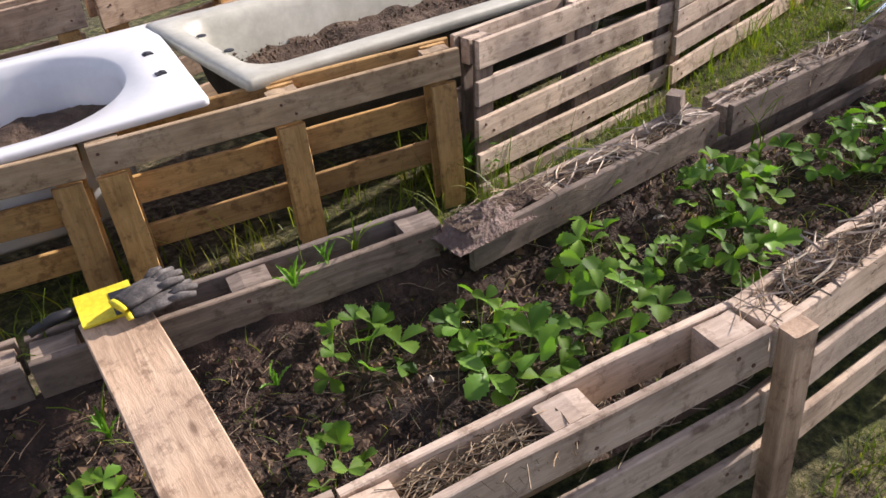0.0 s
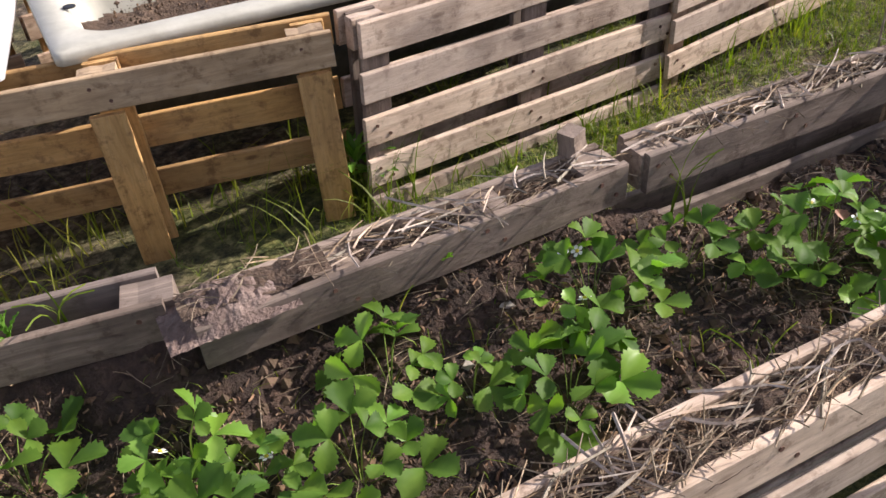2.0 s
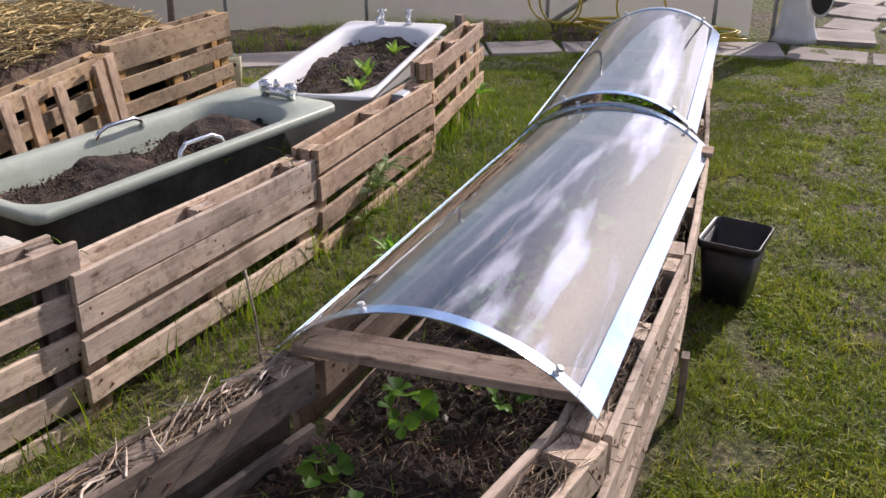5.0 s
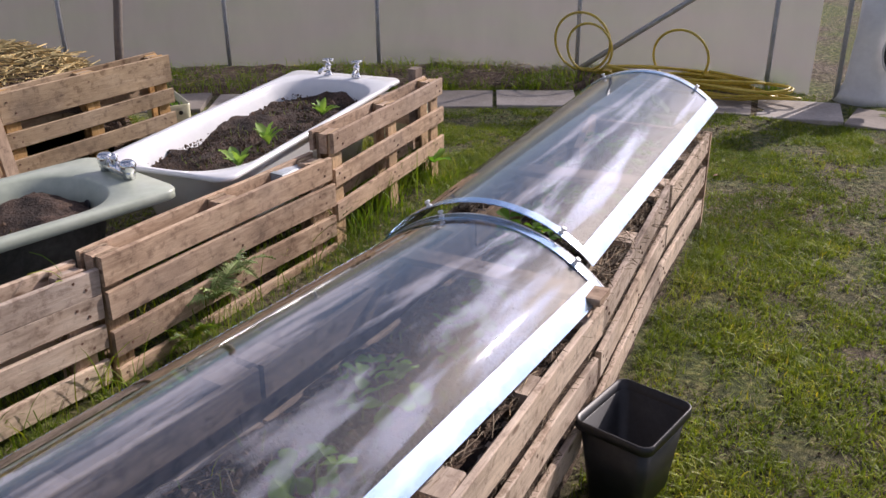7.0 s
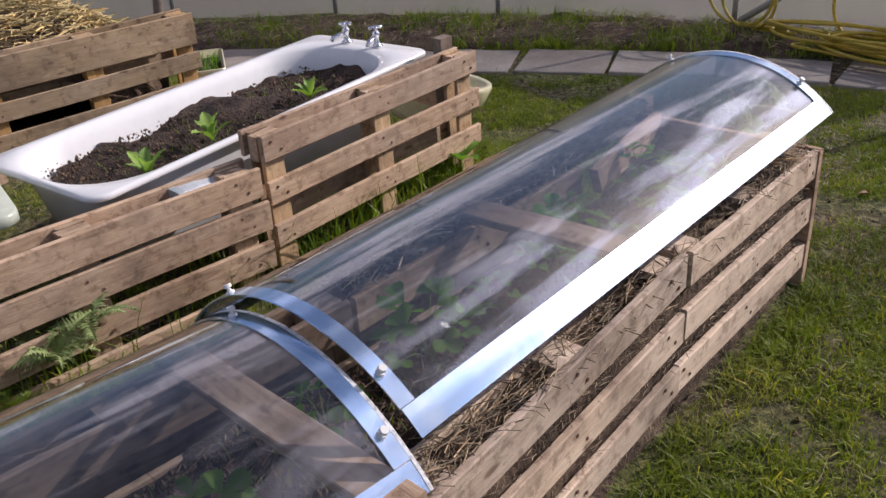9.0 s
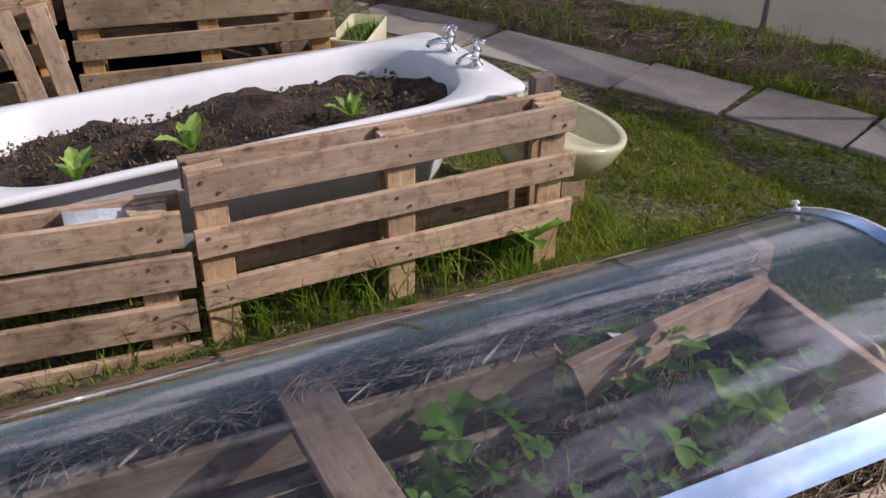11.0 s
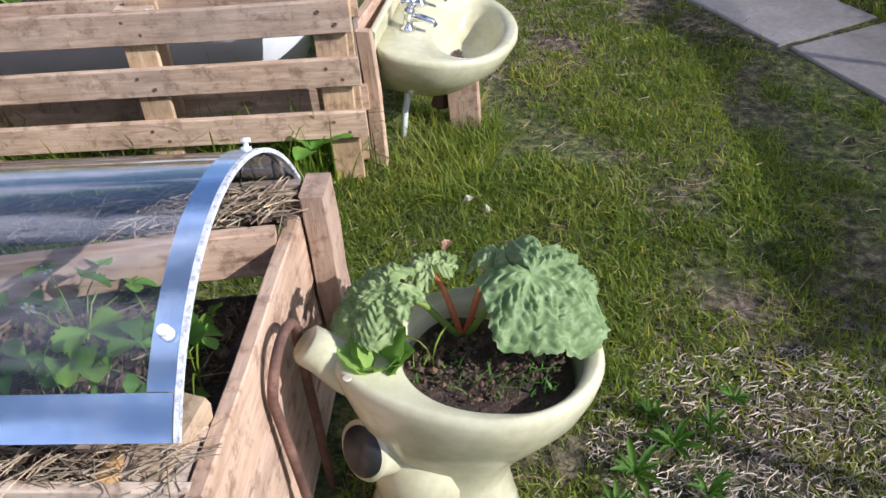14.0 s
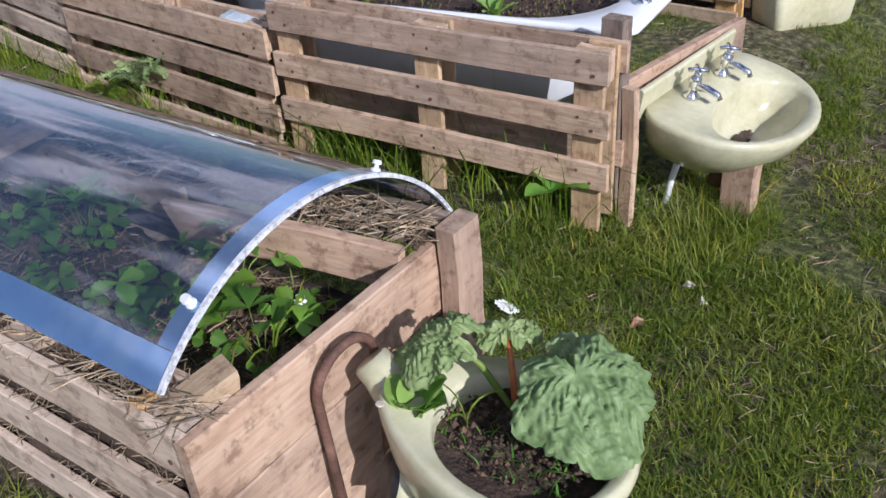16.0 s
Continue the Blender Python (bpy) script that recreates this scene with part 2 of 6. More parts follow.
M_SOIL = noisy("dry_soil", [(0.05, 0.032, 0.022), (0.105, 0.068, 0.045), (0.20, 0.14, 0.095)], 7, 0.95, 1.0, 0.02, 9)
M_DSOIL = noisy("dark_compost", [(0.018, 0.012, 0.009), (0.052, 0.033, 0.024), (0.125, 0.078, 0.055)], 9, 0.95, 1.0, 0.02, 8)
M_CLOD = noisy("dry_pale_clod", [(0.12, 0.082, 0.066), (0.21, 0.15, 0.125), (0.33, 0.25, 0.21)], 14, 0.95, 1.0, 0.01, 7)
M_CRUMB = noisy("soil_crumb", [(0.05, 0.032, 0.022), (0.10, 0.066, 0.046), (0.18, 0.12, 0.085)], 11, 0.95, 0.6, 0.01, 6, island=True)
M_STRAW = noisy("dry_straw", [(0.12, 0.085, 0.06), (0.25, 0.19, 0.135), (0.45, 0.37, 0.29)], 30, 0.8, 0.0, island=True)
M_GRASS = leafy("grass_blade", [(0.07, 0.10, 0.018), (0.17, 0.215, 0.04), (0.34, 0.33, 0.11)], 1.3, 0.5, 0.35)
M_MOSSY = leafy("bright_lawn_tuft", [(0.11, 0.155, 0.02), (0.20, 0.25, 0.035), (0.36, 0.36, 0.09)], 2.2, 0.5, 0.35)
M_DRYG = leafy("yellowing_grass", [(0.13, 0.18, 0.03), (0.23, 0.27, 0.05), (0.42, 0.37, 0.14)], 3.5, 0.5, 0.35)
M_TALL = leafy("tall_grass_blade", [(0.095, 0.15, 0.02), (0.165, 0.235, 0.03), (0.28, 0.32, 0.07)], 3, 0.45, 0.35)
M_BERRY = leafy("strawberry_leaf", [(0.06, 0.135, 0.028), (0.115, 0.225, 0.04), (0.21, 0.33, 0.07)], 9, 0.55, 0.45)
M_LIGHT = leafy("soft_green_leaf", [(0.12, 0.26, 0.045), (0.18, 0.35, 0.07), (0.26, 0.42, 0.11)], 9, 0.4, 0.35)
M_RHUB = leafy("rhubarb_leaf", [(0.14, 0.205, 0.078), (0.245, 0.32, 0.14), (0.38, 0.455, 0.235)], 34, 0.5, 0.12, False)
M_WHITE = noisy("white_enamel", [(0.74, 0.76, 0.78), (0.8, 0.81, 0.82), (0.85, 0.85, 0.85)], 3, 0.16, 0.0, fm=0.08)
M_CREAM = noisy("grimy_cream_acrylic", [(0.42, 0.41, 0.34), (0.52, 0.51, 0.43), (0.6, 0.59, 0.52)], 3.5, 0.38, 0.05, fm=0.3)
M_SAGE = noisy("sage_green_acrylic", [(0.36, 0.41, 0.33), (0.43, 0.475, 0.39), (0.5, 0.54, 0.46)], 3.5, 0.3, 0.03, fm=0.25)
M_AVO = noisy("avocado_ceramic", [(0.47, 0.44, 0.265), (0.56, 0.53, 0.35), (0.60, 0.575, 0.40)], 5.0, 0.2, 0.03, 0.002, fm=0.3)
M_CHROME = noisy("chrome", [(0.75, 0.76, 0.78), (0.85, 0.86, 0.87), (0.9, 0.9, 0.9)], 9, 0.09, 0.0, metal=1.0)
# blue base colour stands in for the sky's reflection on pale metal
M_ALU = noisy("sky_tinted_aluminium", [(0.46, 0.66, 0.96), (0.54, 0.72, 0.97), (0.72, 0.84, 0.98)], 5, 0.16, 0.04, 0.002, metal=0.93, fm=0.2)
M_SHEET = clear_sheet("clear_polycarbonate", 0.013)
M_BLACK = noisy("black_plastic", [(0.014, 0.014, 0.015), (0.02, 0.02, 0.022), (0.03, 0.03, 0.03)], 12, 0.42, 0.1, 0.002)
M_SLAB = noisy("concrete_slab", [(0.24, 0.215, 0.19), (0.33, 0.30, 0.27), (0.42, 0.385, 0.35)], 2.5, 0.9, 0.4, 0.004, 14, each=((0.62, 0.58, 0.55), (1.22, 1.2, 1.18)))
M_FILM = film_mat("milky_tunnel_film")
M_ROLL = noisy("white_polythene_roll", [(0.6, 0.6, 0.6), (0.7, 0.7, 0.69), (0.78, 0.78, 0.77)], 3, 0.4, 0.2, 0.01, fm=0.1)
M_GALV = noisy("galvanised_tube", [(0.3, 0.31, 0.33), (0.4, 0.41, 0.43), (0.5, 0.5, 0.52)], 6, 0.45, 0.05, metal=0.1)
M_HOSE = noisy("yellow_hose", [(0.42, 0.30, 0.03), (0.52, 0.39, 0.05), (0.6, 0.46, 0.08)], 5, 0.4, 0.05)
M_RUST = noisy("rusty_iron", [(0.07, 0.035, 0.025), (0.14, 0.07, 0.048), (0.22, 0.12, 0.085)], 16, 0.75, 0.6, 0.003)
M_YEL = noisy("yellow_card", [(0.75, 0.6, 0.02), (0.82, 0.67, 0.03), (0.86, 0.72, 0.05)], 9, 0.5, 0.05)
M_GLOVE = noisy("grey_glove_knit", [(0.03, 0.028, 0.028), (0.10, 0.09, 0.085), (0.22, 0.20, 0.185)], 22, 0.9, 0.7, 0.003)
M_PETAL = noisy("white_petal", [(0.8, 0.8, 0.74), (0.84, 0.84, 0.8), (0.86, 0.86, 0.82)], 20, 0.6, 0.0)
M_EYE = noisy("yellow_flower_eye", [(0.6, 0.45, 0.03), (0.7, 0.55, 0.05), (0.75, 0.6, 0.08)], 30, 0.7, 0.2)
M_STEM = leafy("green_stem", [(0.12, 0.2, 0.04), (0.18, 0.25, 0.06), (0.25, 0.28, 0.09)], 12, 0.5, 0.1)
M_RED = noisy("red_stalk", [(0.42, 0.05, 0.03), (0.5, 0.16, 0.05), (0.5, 0.3, 0.1)], 6, 0.4, 0.1)
M_PIPE = noisy("grey_blue_pipe", [(0.28, 0.33, 0.36), (0.35, 0.4, 0.43), (0.4, 0.45, 0.48)], 7, 0.5, 0.1)
M_DEAD = noisy("dead_leaf_brown", [(0.25, 0.12, 0.08), (0.38, 0.2, 0.14), (0.48, 0.3, 0.22)], 30, 0.8, 0.2)
M_BOX = noisy("dull_blue_white_plastic", [(0.42, 0.47, 0.54), (0.5, 0.55, 0.6), (0.56, 0.6, 0.64)], 12, 0.5, 0.1)
M_STALK = noisy("bleached_stalk", [(0.22, 0.17, 0.15), (0.42, 0.35, 0.31), (0.62, 0.55, 0.5)], 25, 0.7, 0.0, island=True)
M_HAY = noisy("yellow_straw", [(0.28, 0.2, 0.09), (0.45, 0.35, 0.17), (0.62, 0.51, 0.29)], 30, 0.8, 0.0, island=True)
M_LITTER = noisy("red_brown_litter", [(0.05, 0.028, 0.02), (0.13, 0.075, 0.05), (0.27, 0.185, 0.13)], 30, 0.85, 0.0, island=True)
M_WORN = noisy("worn_white_edge", [(0.25, 0.25, 0.27), (0.66, 0.67, 0.69), (0.82, 0.82, 0.83)], 90, 0.6, 0.6, 0.002)
M_ROSETTE = leafy("pale_rosette_leaf", [(0.2, 0.32, 0.09), (0.28, 0.42, 0.14), (0.38, 0.5, 0.22)], 9, 0.5, 0.3)
M_STONE = noisy("pale_stone", [(0.4, 0.34, 0.27), (0.52, 0.46, 0.38), (0.6, 0.55, 0.48)], 12, 0.9, 0.5, 0.004)


def ground_mat():
    m, n, l, b = node_mat("lawn_soil")
    tc = n.new("ShaderNodeTexCoord")
    g = noise_node(n, l, 1.1, 6, tc.outputs["Object"], 0.6)
    f = noise_node(n, l, 26, 7, tc.outputs["Object"], 0.7)
    soil = ramp(n, [(0.36, (0.02, 0.014, 0.009)), (0.5, (0.10, 0.072, 0.044)), (0.70, (0.34, 0.27, 0.19))])
    moss = ramp(n, [(0.33, (0.012, 0.018, 0.005)), (0.5, (0.08, 0.10, 0.022)), (0.68, (0.28, 0.27, 0.08))])
    l.new(f.outputs["Fac"], soil.inputs["Fac"])
    l.new(f.outputs["Fac"], moss.inputs["Fac"])
    fr = ramp(n, [(0.42, (1, 1, 1)), (0.6, (0, 0, 0))])
    l.new(g.outputs["Fac"], fr.inputs["Fac"])
    col = mix(n, l, "MIX", fr.outputs[0], soil.outputs[0], moss.outputs[0])
    l.new(col, b.inputs["Base Color"])
    b.inputs["Roughness"].default_value = 0.95
    bump(n, l, b, f.outputs["Fac"], 1.0, 0.03)
    return m


M_GROUND = ground_mat()
RNG = random.Random(7)
NPR = np.random.RandomState(5)

# ---- mesh helpers ----


def mesh_of(name, verts, faces, mat, smooth=False):
    me = bpy.data.meshes.new(name)
    me.from_pydata(verts, [], faces)
    me.materials.append(mat)
    if smooth:
        me.shade_smooth()
    me.update()
    return me


def part(name, me, parent, m=None, label="", kind=""):
    ob = new(name, me)
    ob.parent = parent
    if m is not None:
        ob.matrix_basis = m
    return tagged(ob, label=label, kind=kind)


def thing(name, label, category, m=None, group="", me=None, kind=""):
    ob = new(name, me)
    if m is not None:
        ob.matrix_basis = m
    return tagged(ob, label=label, category=category, group=group, kind=kind)


def board_mesh(L, T, H, mat, ch=0.003, wob=0.003, rng=RNG, cut0=0.0, cut1=0.0):
    """A sawn board, its length along x from 0 to L, thickness along y, height along z, centred on both."""
    v, f = [], []
    st = 4
    for i in range(st):
        s = i / (st - 1)
        dz, dy = (rng.uniform(-wob, wob) for _ in range(2))
        a, c = T / 2, H / 2
        ring = [(-a + ch, -c), (a - ch, -c), (a, -c + ch), (a, c - ch), (a - ch, c), (-a + ch, c), (-a, c - ch), (-a, -c + ch)]
        for y, z in ring:
            x = s * L
            if i == 0:
                x += cut0 * z / H
            if i == st - 1:
                x += cut1 * z / H
            v.append((x, y + dy, z + dz))
    for i in range(st - 1):
        for k in range(8):
            a, b = i * 8 + k, i * 8 + (k + 1) % 8
            f.append((a, a + 8, b + 8, b))
    f.append(tuple(range(8)))
    f.append(tuple(reversed(range((st - 1) * 8, st * 8))))
    return mesh_of("board", v, f, mat)


def tube_mesh(pts, r, mat, seg=8, close=False):
    pts = [Vector(p) for p in pts]
    v, f = [], []
    n = len(pts)
    side = None
    for i, p in enumerate(pts):
        a = pts[i - 1] if (i or close) else p
        b = pts[(i + 1) % n] if (i < n - 1 or close) else p
        d = (b - a).normalized()
        if side is None:
            side = d.cross(Vector((0, 0, 1)))
            if side.length < 0.1:
                side = d.cross(Vector((1, 0, 0)))
        side = (side - d * side.dot(d)).normalized()
        up = d.cross(side)
        rr = r[i] if isinstance(r, (list, tuple)) else r
        for k in range(seg):
            t = 2 * math.pi * k / seg
            v.append(tuple(p + side * (rr * math.cos(t)) + up * (rr * math.sin(t))))
    for i in range(n if close else n - 1):
        for k in range(seg):
            a, b = i * seg + k, i * seg + (k + 1) % seg
            j = (i + 1) % n
            f.append((a, b, j * seg + (k + 1) % seg, j * seg + k))
    if not close:
        f.append(tuple(reversed(range(seg))))
        f.append(tuple(range((n - 1) * seg, n * seg)))
    return mesh_of("tube", v, f, mat, True)


def loft(rings, mat, cap0=False, cap1=False, smooth=True):
    k = len(rings[0])
    v = [tuple(p) for r in rings for p in r]
    f = []
    for i in range(len(rings) - 1):
        for j in range(k):
            a, b = i * k + j, i * k + (j + 1) % k
            f.append((a, b, b + k, a + k))
    if cap0:
        f.append(tuple(reversed(range(k))))
    if cap1:
        f.append(tuple(range((len(rings) - 1) * k, len(rings) * k)))
    me = mesh_of("loft", v, f, mat, smooth)
    return me


def rrect(L, W, r0, r1, n=16, cx=0.0, z=0.0):
    """Rounded rectangle; r0: corner radius at the -x end, r1 at the +x end."""
    pts = []
    for sx, sy, a0, r in ((1, 1, 0, r1), (-1, 1, 90, r0), (-1, -1, 180, r0), (1, -1, 270, r1)):
        for i in range(n):
            a = radians(a0 + 90 * i / (n - 1))
            pts.append((cx + sx * (L / 2 - r) + r * math.cos(a), sy * (W / 2 - r) + r * math.sin(a), z))
    return pts


def S(t):
    t = min(1.0, max(0.0, t))
    return t * t * (3 - 2 * t)


def G(x, y):
    z = 0.11 * S((y - 0.9) / 0.9) * (1 - S((x - 6.6) / 0.7)) + 0.09 * S((3.6 - x) / 2)
    return z


def GR(x, y):
    return G(x, y) + 0.018 * noise.noise(Vector((x * 1.7, y * 1.7, 0))) + 0.008 * noise.noise(Vector((x * 7, y * 7, 3)))


# ---- ground ----
def axis_steps(a, b, step, far=(0.3, 0.8, 2, 5, 12, 30, 80, 200, 600)):
    core = list(np.arange(a, b, step))
    return [a - d for d in reversed(far)] + core + [core[-1] + d for d in far]


gx, gy = axis_steps(-2.5, 11.5, 0.06), axis_steps(-3.0, 7.0, 0.06)
gv = [(x, y, GR(x, y) if abs(x) < 30 and abs(y) < 30 else 0.0) for y in gy for x in gx]
nx = len(gx)
gf = [(j * nx + i, j * nx + i + 1, (j + 1) * nx + i + 1, (j + 1) * nx + i) for j in range(len(gy) - 1) for i in range(nx - 1)]
thing("ground", "patchy mossy lawn soil with bare trodden earth", "ground", me=mesh_of("ground", gv, gf, M_GROUND, True), kind="structure")

# ---- paving slabs and the tunnel ----
EDGE = [(6.2, 5.9), (6.85, 5.15), (7.45, 4.4), (8.0, 3.55), (8.34, 3.07), (8.62, 2.55), (8.92, 1.98), (9.16, 1.4), (9.3, 0.8), (9.4, 0.2), (9.42, -0.45), (9.4, -1.1), (9.4, -1.8)]
pave = thing("pavement", "row of worn grey concrete paving slabs along the lawn", "paving", kind="structure")
for i in range(len(EDGE) - 1):
    a, b = Vector(EDGE[i]), Vector(EDGE[i + 1])
    d = (b - a)
    L = d.length - 0.03
    W = 0.49 + RNG.uniform(-0.05, 0.05)
    me = board_mesh(L, W, 0.05, M_SLAB, 0.006, 0.004)
    ang = math.atan2(d.y, d.x)
    nrm = Vector((-d.y, d.x)).normalized()
    c = a + nrm * (W / 2)
    part("slab", me, pave, pose(c.x, c.y, -0.012 + RNG.uniform(-0.006, 0.006), RNG.uniform(-1.5, 1.5), RNG.uniform(-1, 1), math.degrees(ang) + RNG.uniform(-3.5, 3.5)))

WALL = [(6.6, 8.2), (7.6, 6.8), (8.68, 5.36), (9.35, 4.25), (9.75, 3.2), (10.0, 2.3), (10.12, 1.4), (10.16, 0.6)]
tun = thing("tunnel_wall", "milky white polythene side of a growing tunnel", "polytunnel", kind="structure")
zs = [(0.0, 0.0), (0.5, 0.01), (1.0, 0.05), (1.35, 0.22), (1.6, 0.55), (1.72, 1.0)]
v, f = [], []
for i, (x, y) in enumerate(WALL):
    a = Vector(WALL[max(0, i - 1)])
    b = Vector(WALL[min(len(WALL) - 1, i + 1)])
    d = (b - a).normalized()
    nr = Vector((-d.y, d.x))
    for z, o in zs:
        v.append((x + nr.x * o, y + nr.y * o, z - 0.02))
k = len(zs)
for i in range(len(WALL) - 1):
    for j in range(k - 1):
        f.append((i * k + j, (i + 1) * k + j, (i + 1) * k + j + 1, i * k + j + 1))
part("film", mesh_of("film", v, f, M_FILM, True), tun)
for t in (1.2, 2.0, 3.07, 4.8, 6.6):
    i = int(t)
    p = Vector(WALL[i]).lerp(Vector(WALL[i + 1]), t - i)
    d = (Vector(WALL[i + 1]) - Vector(WALL[i])).normalized()
    nr = Vector((-d.y, d.x))
    pts = [(p.x + nr.x * (o - 0.025), p.y + nr.y * (o - 0.025), z) for z, o in zs]
    part("hoop", tube_mesh(pts, 0.019, M_GALV, 8), tun, label="grey steel hoop behind the film")
p, q = Vector((10.0, 2.75, 0.1)), Vector((10.25, 1.0, 1.3))
part("brace", tube_mesh([Vector((9.86, 2.4, 0.08)), Vector((10.04, 1.5, 0.72)), Vector((10.13, 0.7, 1.28))], 0.022, M_GALV, 8), tun, label="slanting grey steel brace")
endw = thing("tunnel_end", "white rolled polythene at the tunnel's doorway", "polytunnel", kind="structure")
rr = [[(10.14 + r * math.cos(t) * 0.7, 0.2 + r * math.sin(t), z) for t in [2 * math.pi * i / 28 for i in range(28)]] for z, r in ((0, 0.22), (0.06, 0.19), (0.15, 0.155), (0.5, 0.13), (1.0, 0.13))]
part("roll", loft(rr, M_ROLL, True, True), endw)
part("post", tube_mesh([(10.1, 0.39, 0), (10.1, 0.40, 1.5)], 0.018, M_GALV, 8), endw, label="grey steel door post")
part("vent", loft([[(10.0 - 0.02 * q, 0.02 + r * math.cos(a), 0.42 + 1.7 * r * math.sin(a)) for a in [2 * math.pi * k / 24 for k in range(24)]] for q, r in ((0, 0.10), (1, 0.10), (1, 0.085))], M_ROLL, True, False), endw, label="white oval sleeve")
part("vent_opening", loft([[(9.982, 0.02 + r * math.cos(a), 0.42 + 1.7 * r * math.sin(a)) for a in [2 * math.pi * k / 24 for k in range(24)]] for r in (0.088, 0.01)], M_BLACK, False, True), endw, label="dark oval opening")
flags = thing("flagstones", "uneven worn flagstones laid beyond the paving", "paving", kind="structure")
FR = random.Random(31)
for i in range(7):
    for j in range(5):
        part("slab", board_mesh(0.62 + FR.uniform(-0.1, 0.02), 0.5 + FR.uniform(-0.08, 0.02), 0.06, M_SLAB, 0.01, 0.01, FR), flags, pose(10.1 + 0.66 * i, -2.35 + 0.53 * j + FR.uniform(-0.03, 0.03), FR.uniform(-0.012, 0.012), FR.uniform(-2, 2), FR.uniform(-2, 2), FR.uniform(-22, 22)))

# ---- pallets ----
def pallet(label, p0, p1, depth, front, back, posts, post_h, matb, matp, category="pallet", posts_front=False, group="", zbase=None, post_w=0.09, twist=0.0):
    """A pallet on its long side. p0, p1: the near top edge's ends. front, back: board spans below the top edge. posts: places along it."""
    a, b = Vector(p0), Vector(p1)
    d = b - a
    L = d.length
    yaw = math.degrees(math.atan2(d.y, d.x))
    pitch = -math.degrees(math.asin(d.z / L))
    ob = thing("pallet", label, category, pose(a.x, a.y, a.z, 0, pitch, yaw), group)
    T = 0.02
    for n_, (lst, y) in enumerate(((front, T / 2), (back, depth - T / 2))):
        for top, bot in lst:
            H = bot - top
            if n_ == 0 and posts_front and top > 0.05:
                continue
            part("board", board_mesh(L - RNG.uniform(0, 0.012), T, H, matp if (posts_front and n_) else matb), ob, pose(RNG.uniform(0, 0.006), y + RNG.uniform(-0.002, 0.002), -(top + bot) / 2, RNG.uniform(-1, 1), RNG.uniform(-0.25, 0.25), 0))
    for s in posts:
        x = s * L
        if post_h > 0.2:
            ob2 = part("post", board_mesh(post_h - 0.004, 0.018, post_w, matp), ob, pose(x, T + 0.012 if not posts_front else -0.002, -0.004, 0, 90, 0) @ pose(0, 0, 0, RNG.uniform(-1, 1), 0, RNG.uniform(-1, 1)) if not posts_front else pose(x, T / 2 + 0.001, -0.11, 0, 90, 0))
            part("post", board_mesh(post_h - 0.03, 0.018, post_w, matp), ob, pose(x + 0.01, depth - T - 0.012, -0.006, 0, 90, 0))
        bw = max(0.02, depth - 2 * T - (0.05 if post_h > 0.2 else 0.004))
        part("block", board_mesh(0.098, bw, 0.09, matb, 0.004), ob, pose(x - 0.049, depth / 2, -0.05 - RNG.uniform(0, 0.006)))
    for s in posts:
        for top, bot in front:
            if posts_front and top > 0.05:
                continue
            for dx, dz in ((-0.02, 0.3), (0.022, 0.7)):
                nail = part("nail", NAIL, ob, pose(s * L + dx, -0.0012, -(top + (bot - top) * dz)))
    return ob


NAIL = mesh_of("nail", [(0.0056 * math.cos(a), 0, 0.0056 * math.sin(a)) for a in [k * math.pi / 3 for k in range(6)]] + [(0.0056 * math.cos(a), 0.003, 0.0056 * math.sin(a)) for a in [k * math.pi / 3 for k in range(6)]],
               [tuple(range(6)), tuple(reversed(range(6, 12)))] + [(k, k + 6, (k + 1) % 6 + 6, (k + 1) % 6) for k in range(6)], M_RUST)

# the fence of pallets in front of the baths
four = [(0, 0.10), (0.145, 0.235), (0.285, 0.375), (0.425, 0.515)]
pallet("golden pine pallet on edge in front of the white bath", (-0.42, 3.03, 0.83), (0.80, 2.455, 0.80), 0.13, [(0, 0.1)], [(0, 0.09), (0.19, 0.29), (0.37, 0.46)], (0.05, 0.5, 0.955), 0.72, M_TAN, M_GOLD, posts_front=True)
pallet("golden pine pallet with its posts towards the bed", (0.815, 2.44, 0.80), (1.925, 1.925, 0.795), 0.14, [(0, 0.1)], [(0, 0.09), (0.19, 0.29), (0.37, 0.46)], (0.04, 0.5, 0.94), 0.72, M_TAN, M_GOLD, posts_front=True)
pallet("pale weathered pallet with five slats on edge", (1.985, 1.905, 0.80), (3.245, 1.81, 0.705), 0.13, four + [(0.55, 0.62)], [(0, 0.10), (0.2, 0.29), (0.4, 0.5)], (0.045, 0.5, 0.95), 0.6, M_LITE, M_GREY)
pallet("pale pallet with two close upper slats", (3.185, 1.785, 0.63), (4.50, 1.775, 0.555), 0.13, [(0, 0.092), (0.096, 0.186), (0.215, 0.3), (0.345, 0.435)], [(0, 0.09), (0.2, 0.29)], (0.05, 0.5, 0.94), 0.5, M_LITE, M_PALE)
pallet("pale knotty pallet with three wide slats", (4.505, 1.765, 0.585), (5.765, 1.81, 0.56), 0.13, [(0, 0.105), (0.125, 0.23), (0.275, 0.375), (0.42, 0.5)], [(0, 0.1), (0.2, 0.29)], (0.04, 0.5, 0.93), 0.5, M_PALE, M_TAN)
pallet("open three-slat pallet beside the old white bath", (5.785, 1.815, 0.655), (6.965, 1.985, 0.640), 0.13, [(0, 0.092), (0.165, 0.25), (0.33, 0.415)], [(0, 0.09), (0.3, 0.38)], (0.045, 0.5, 0.94), 0.56, M_PALE, M_HONEY)
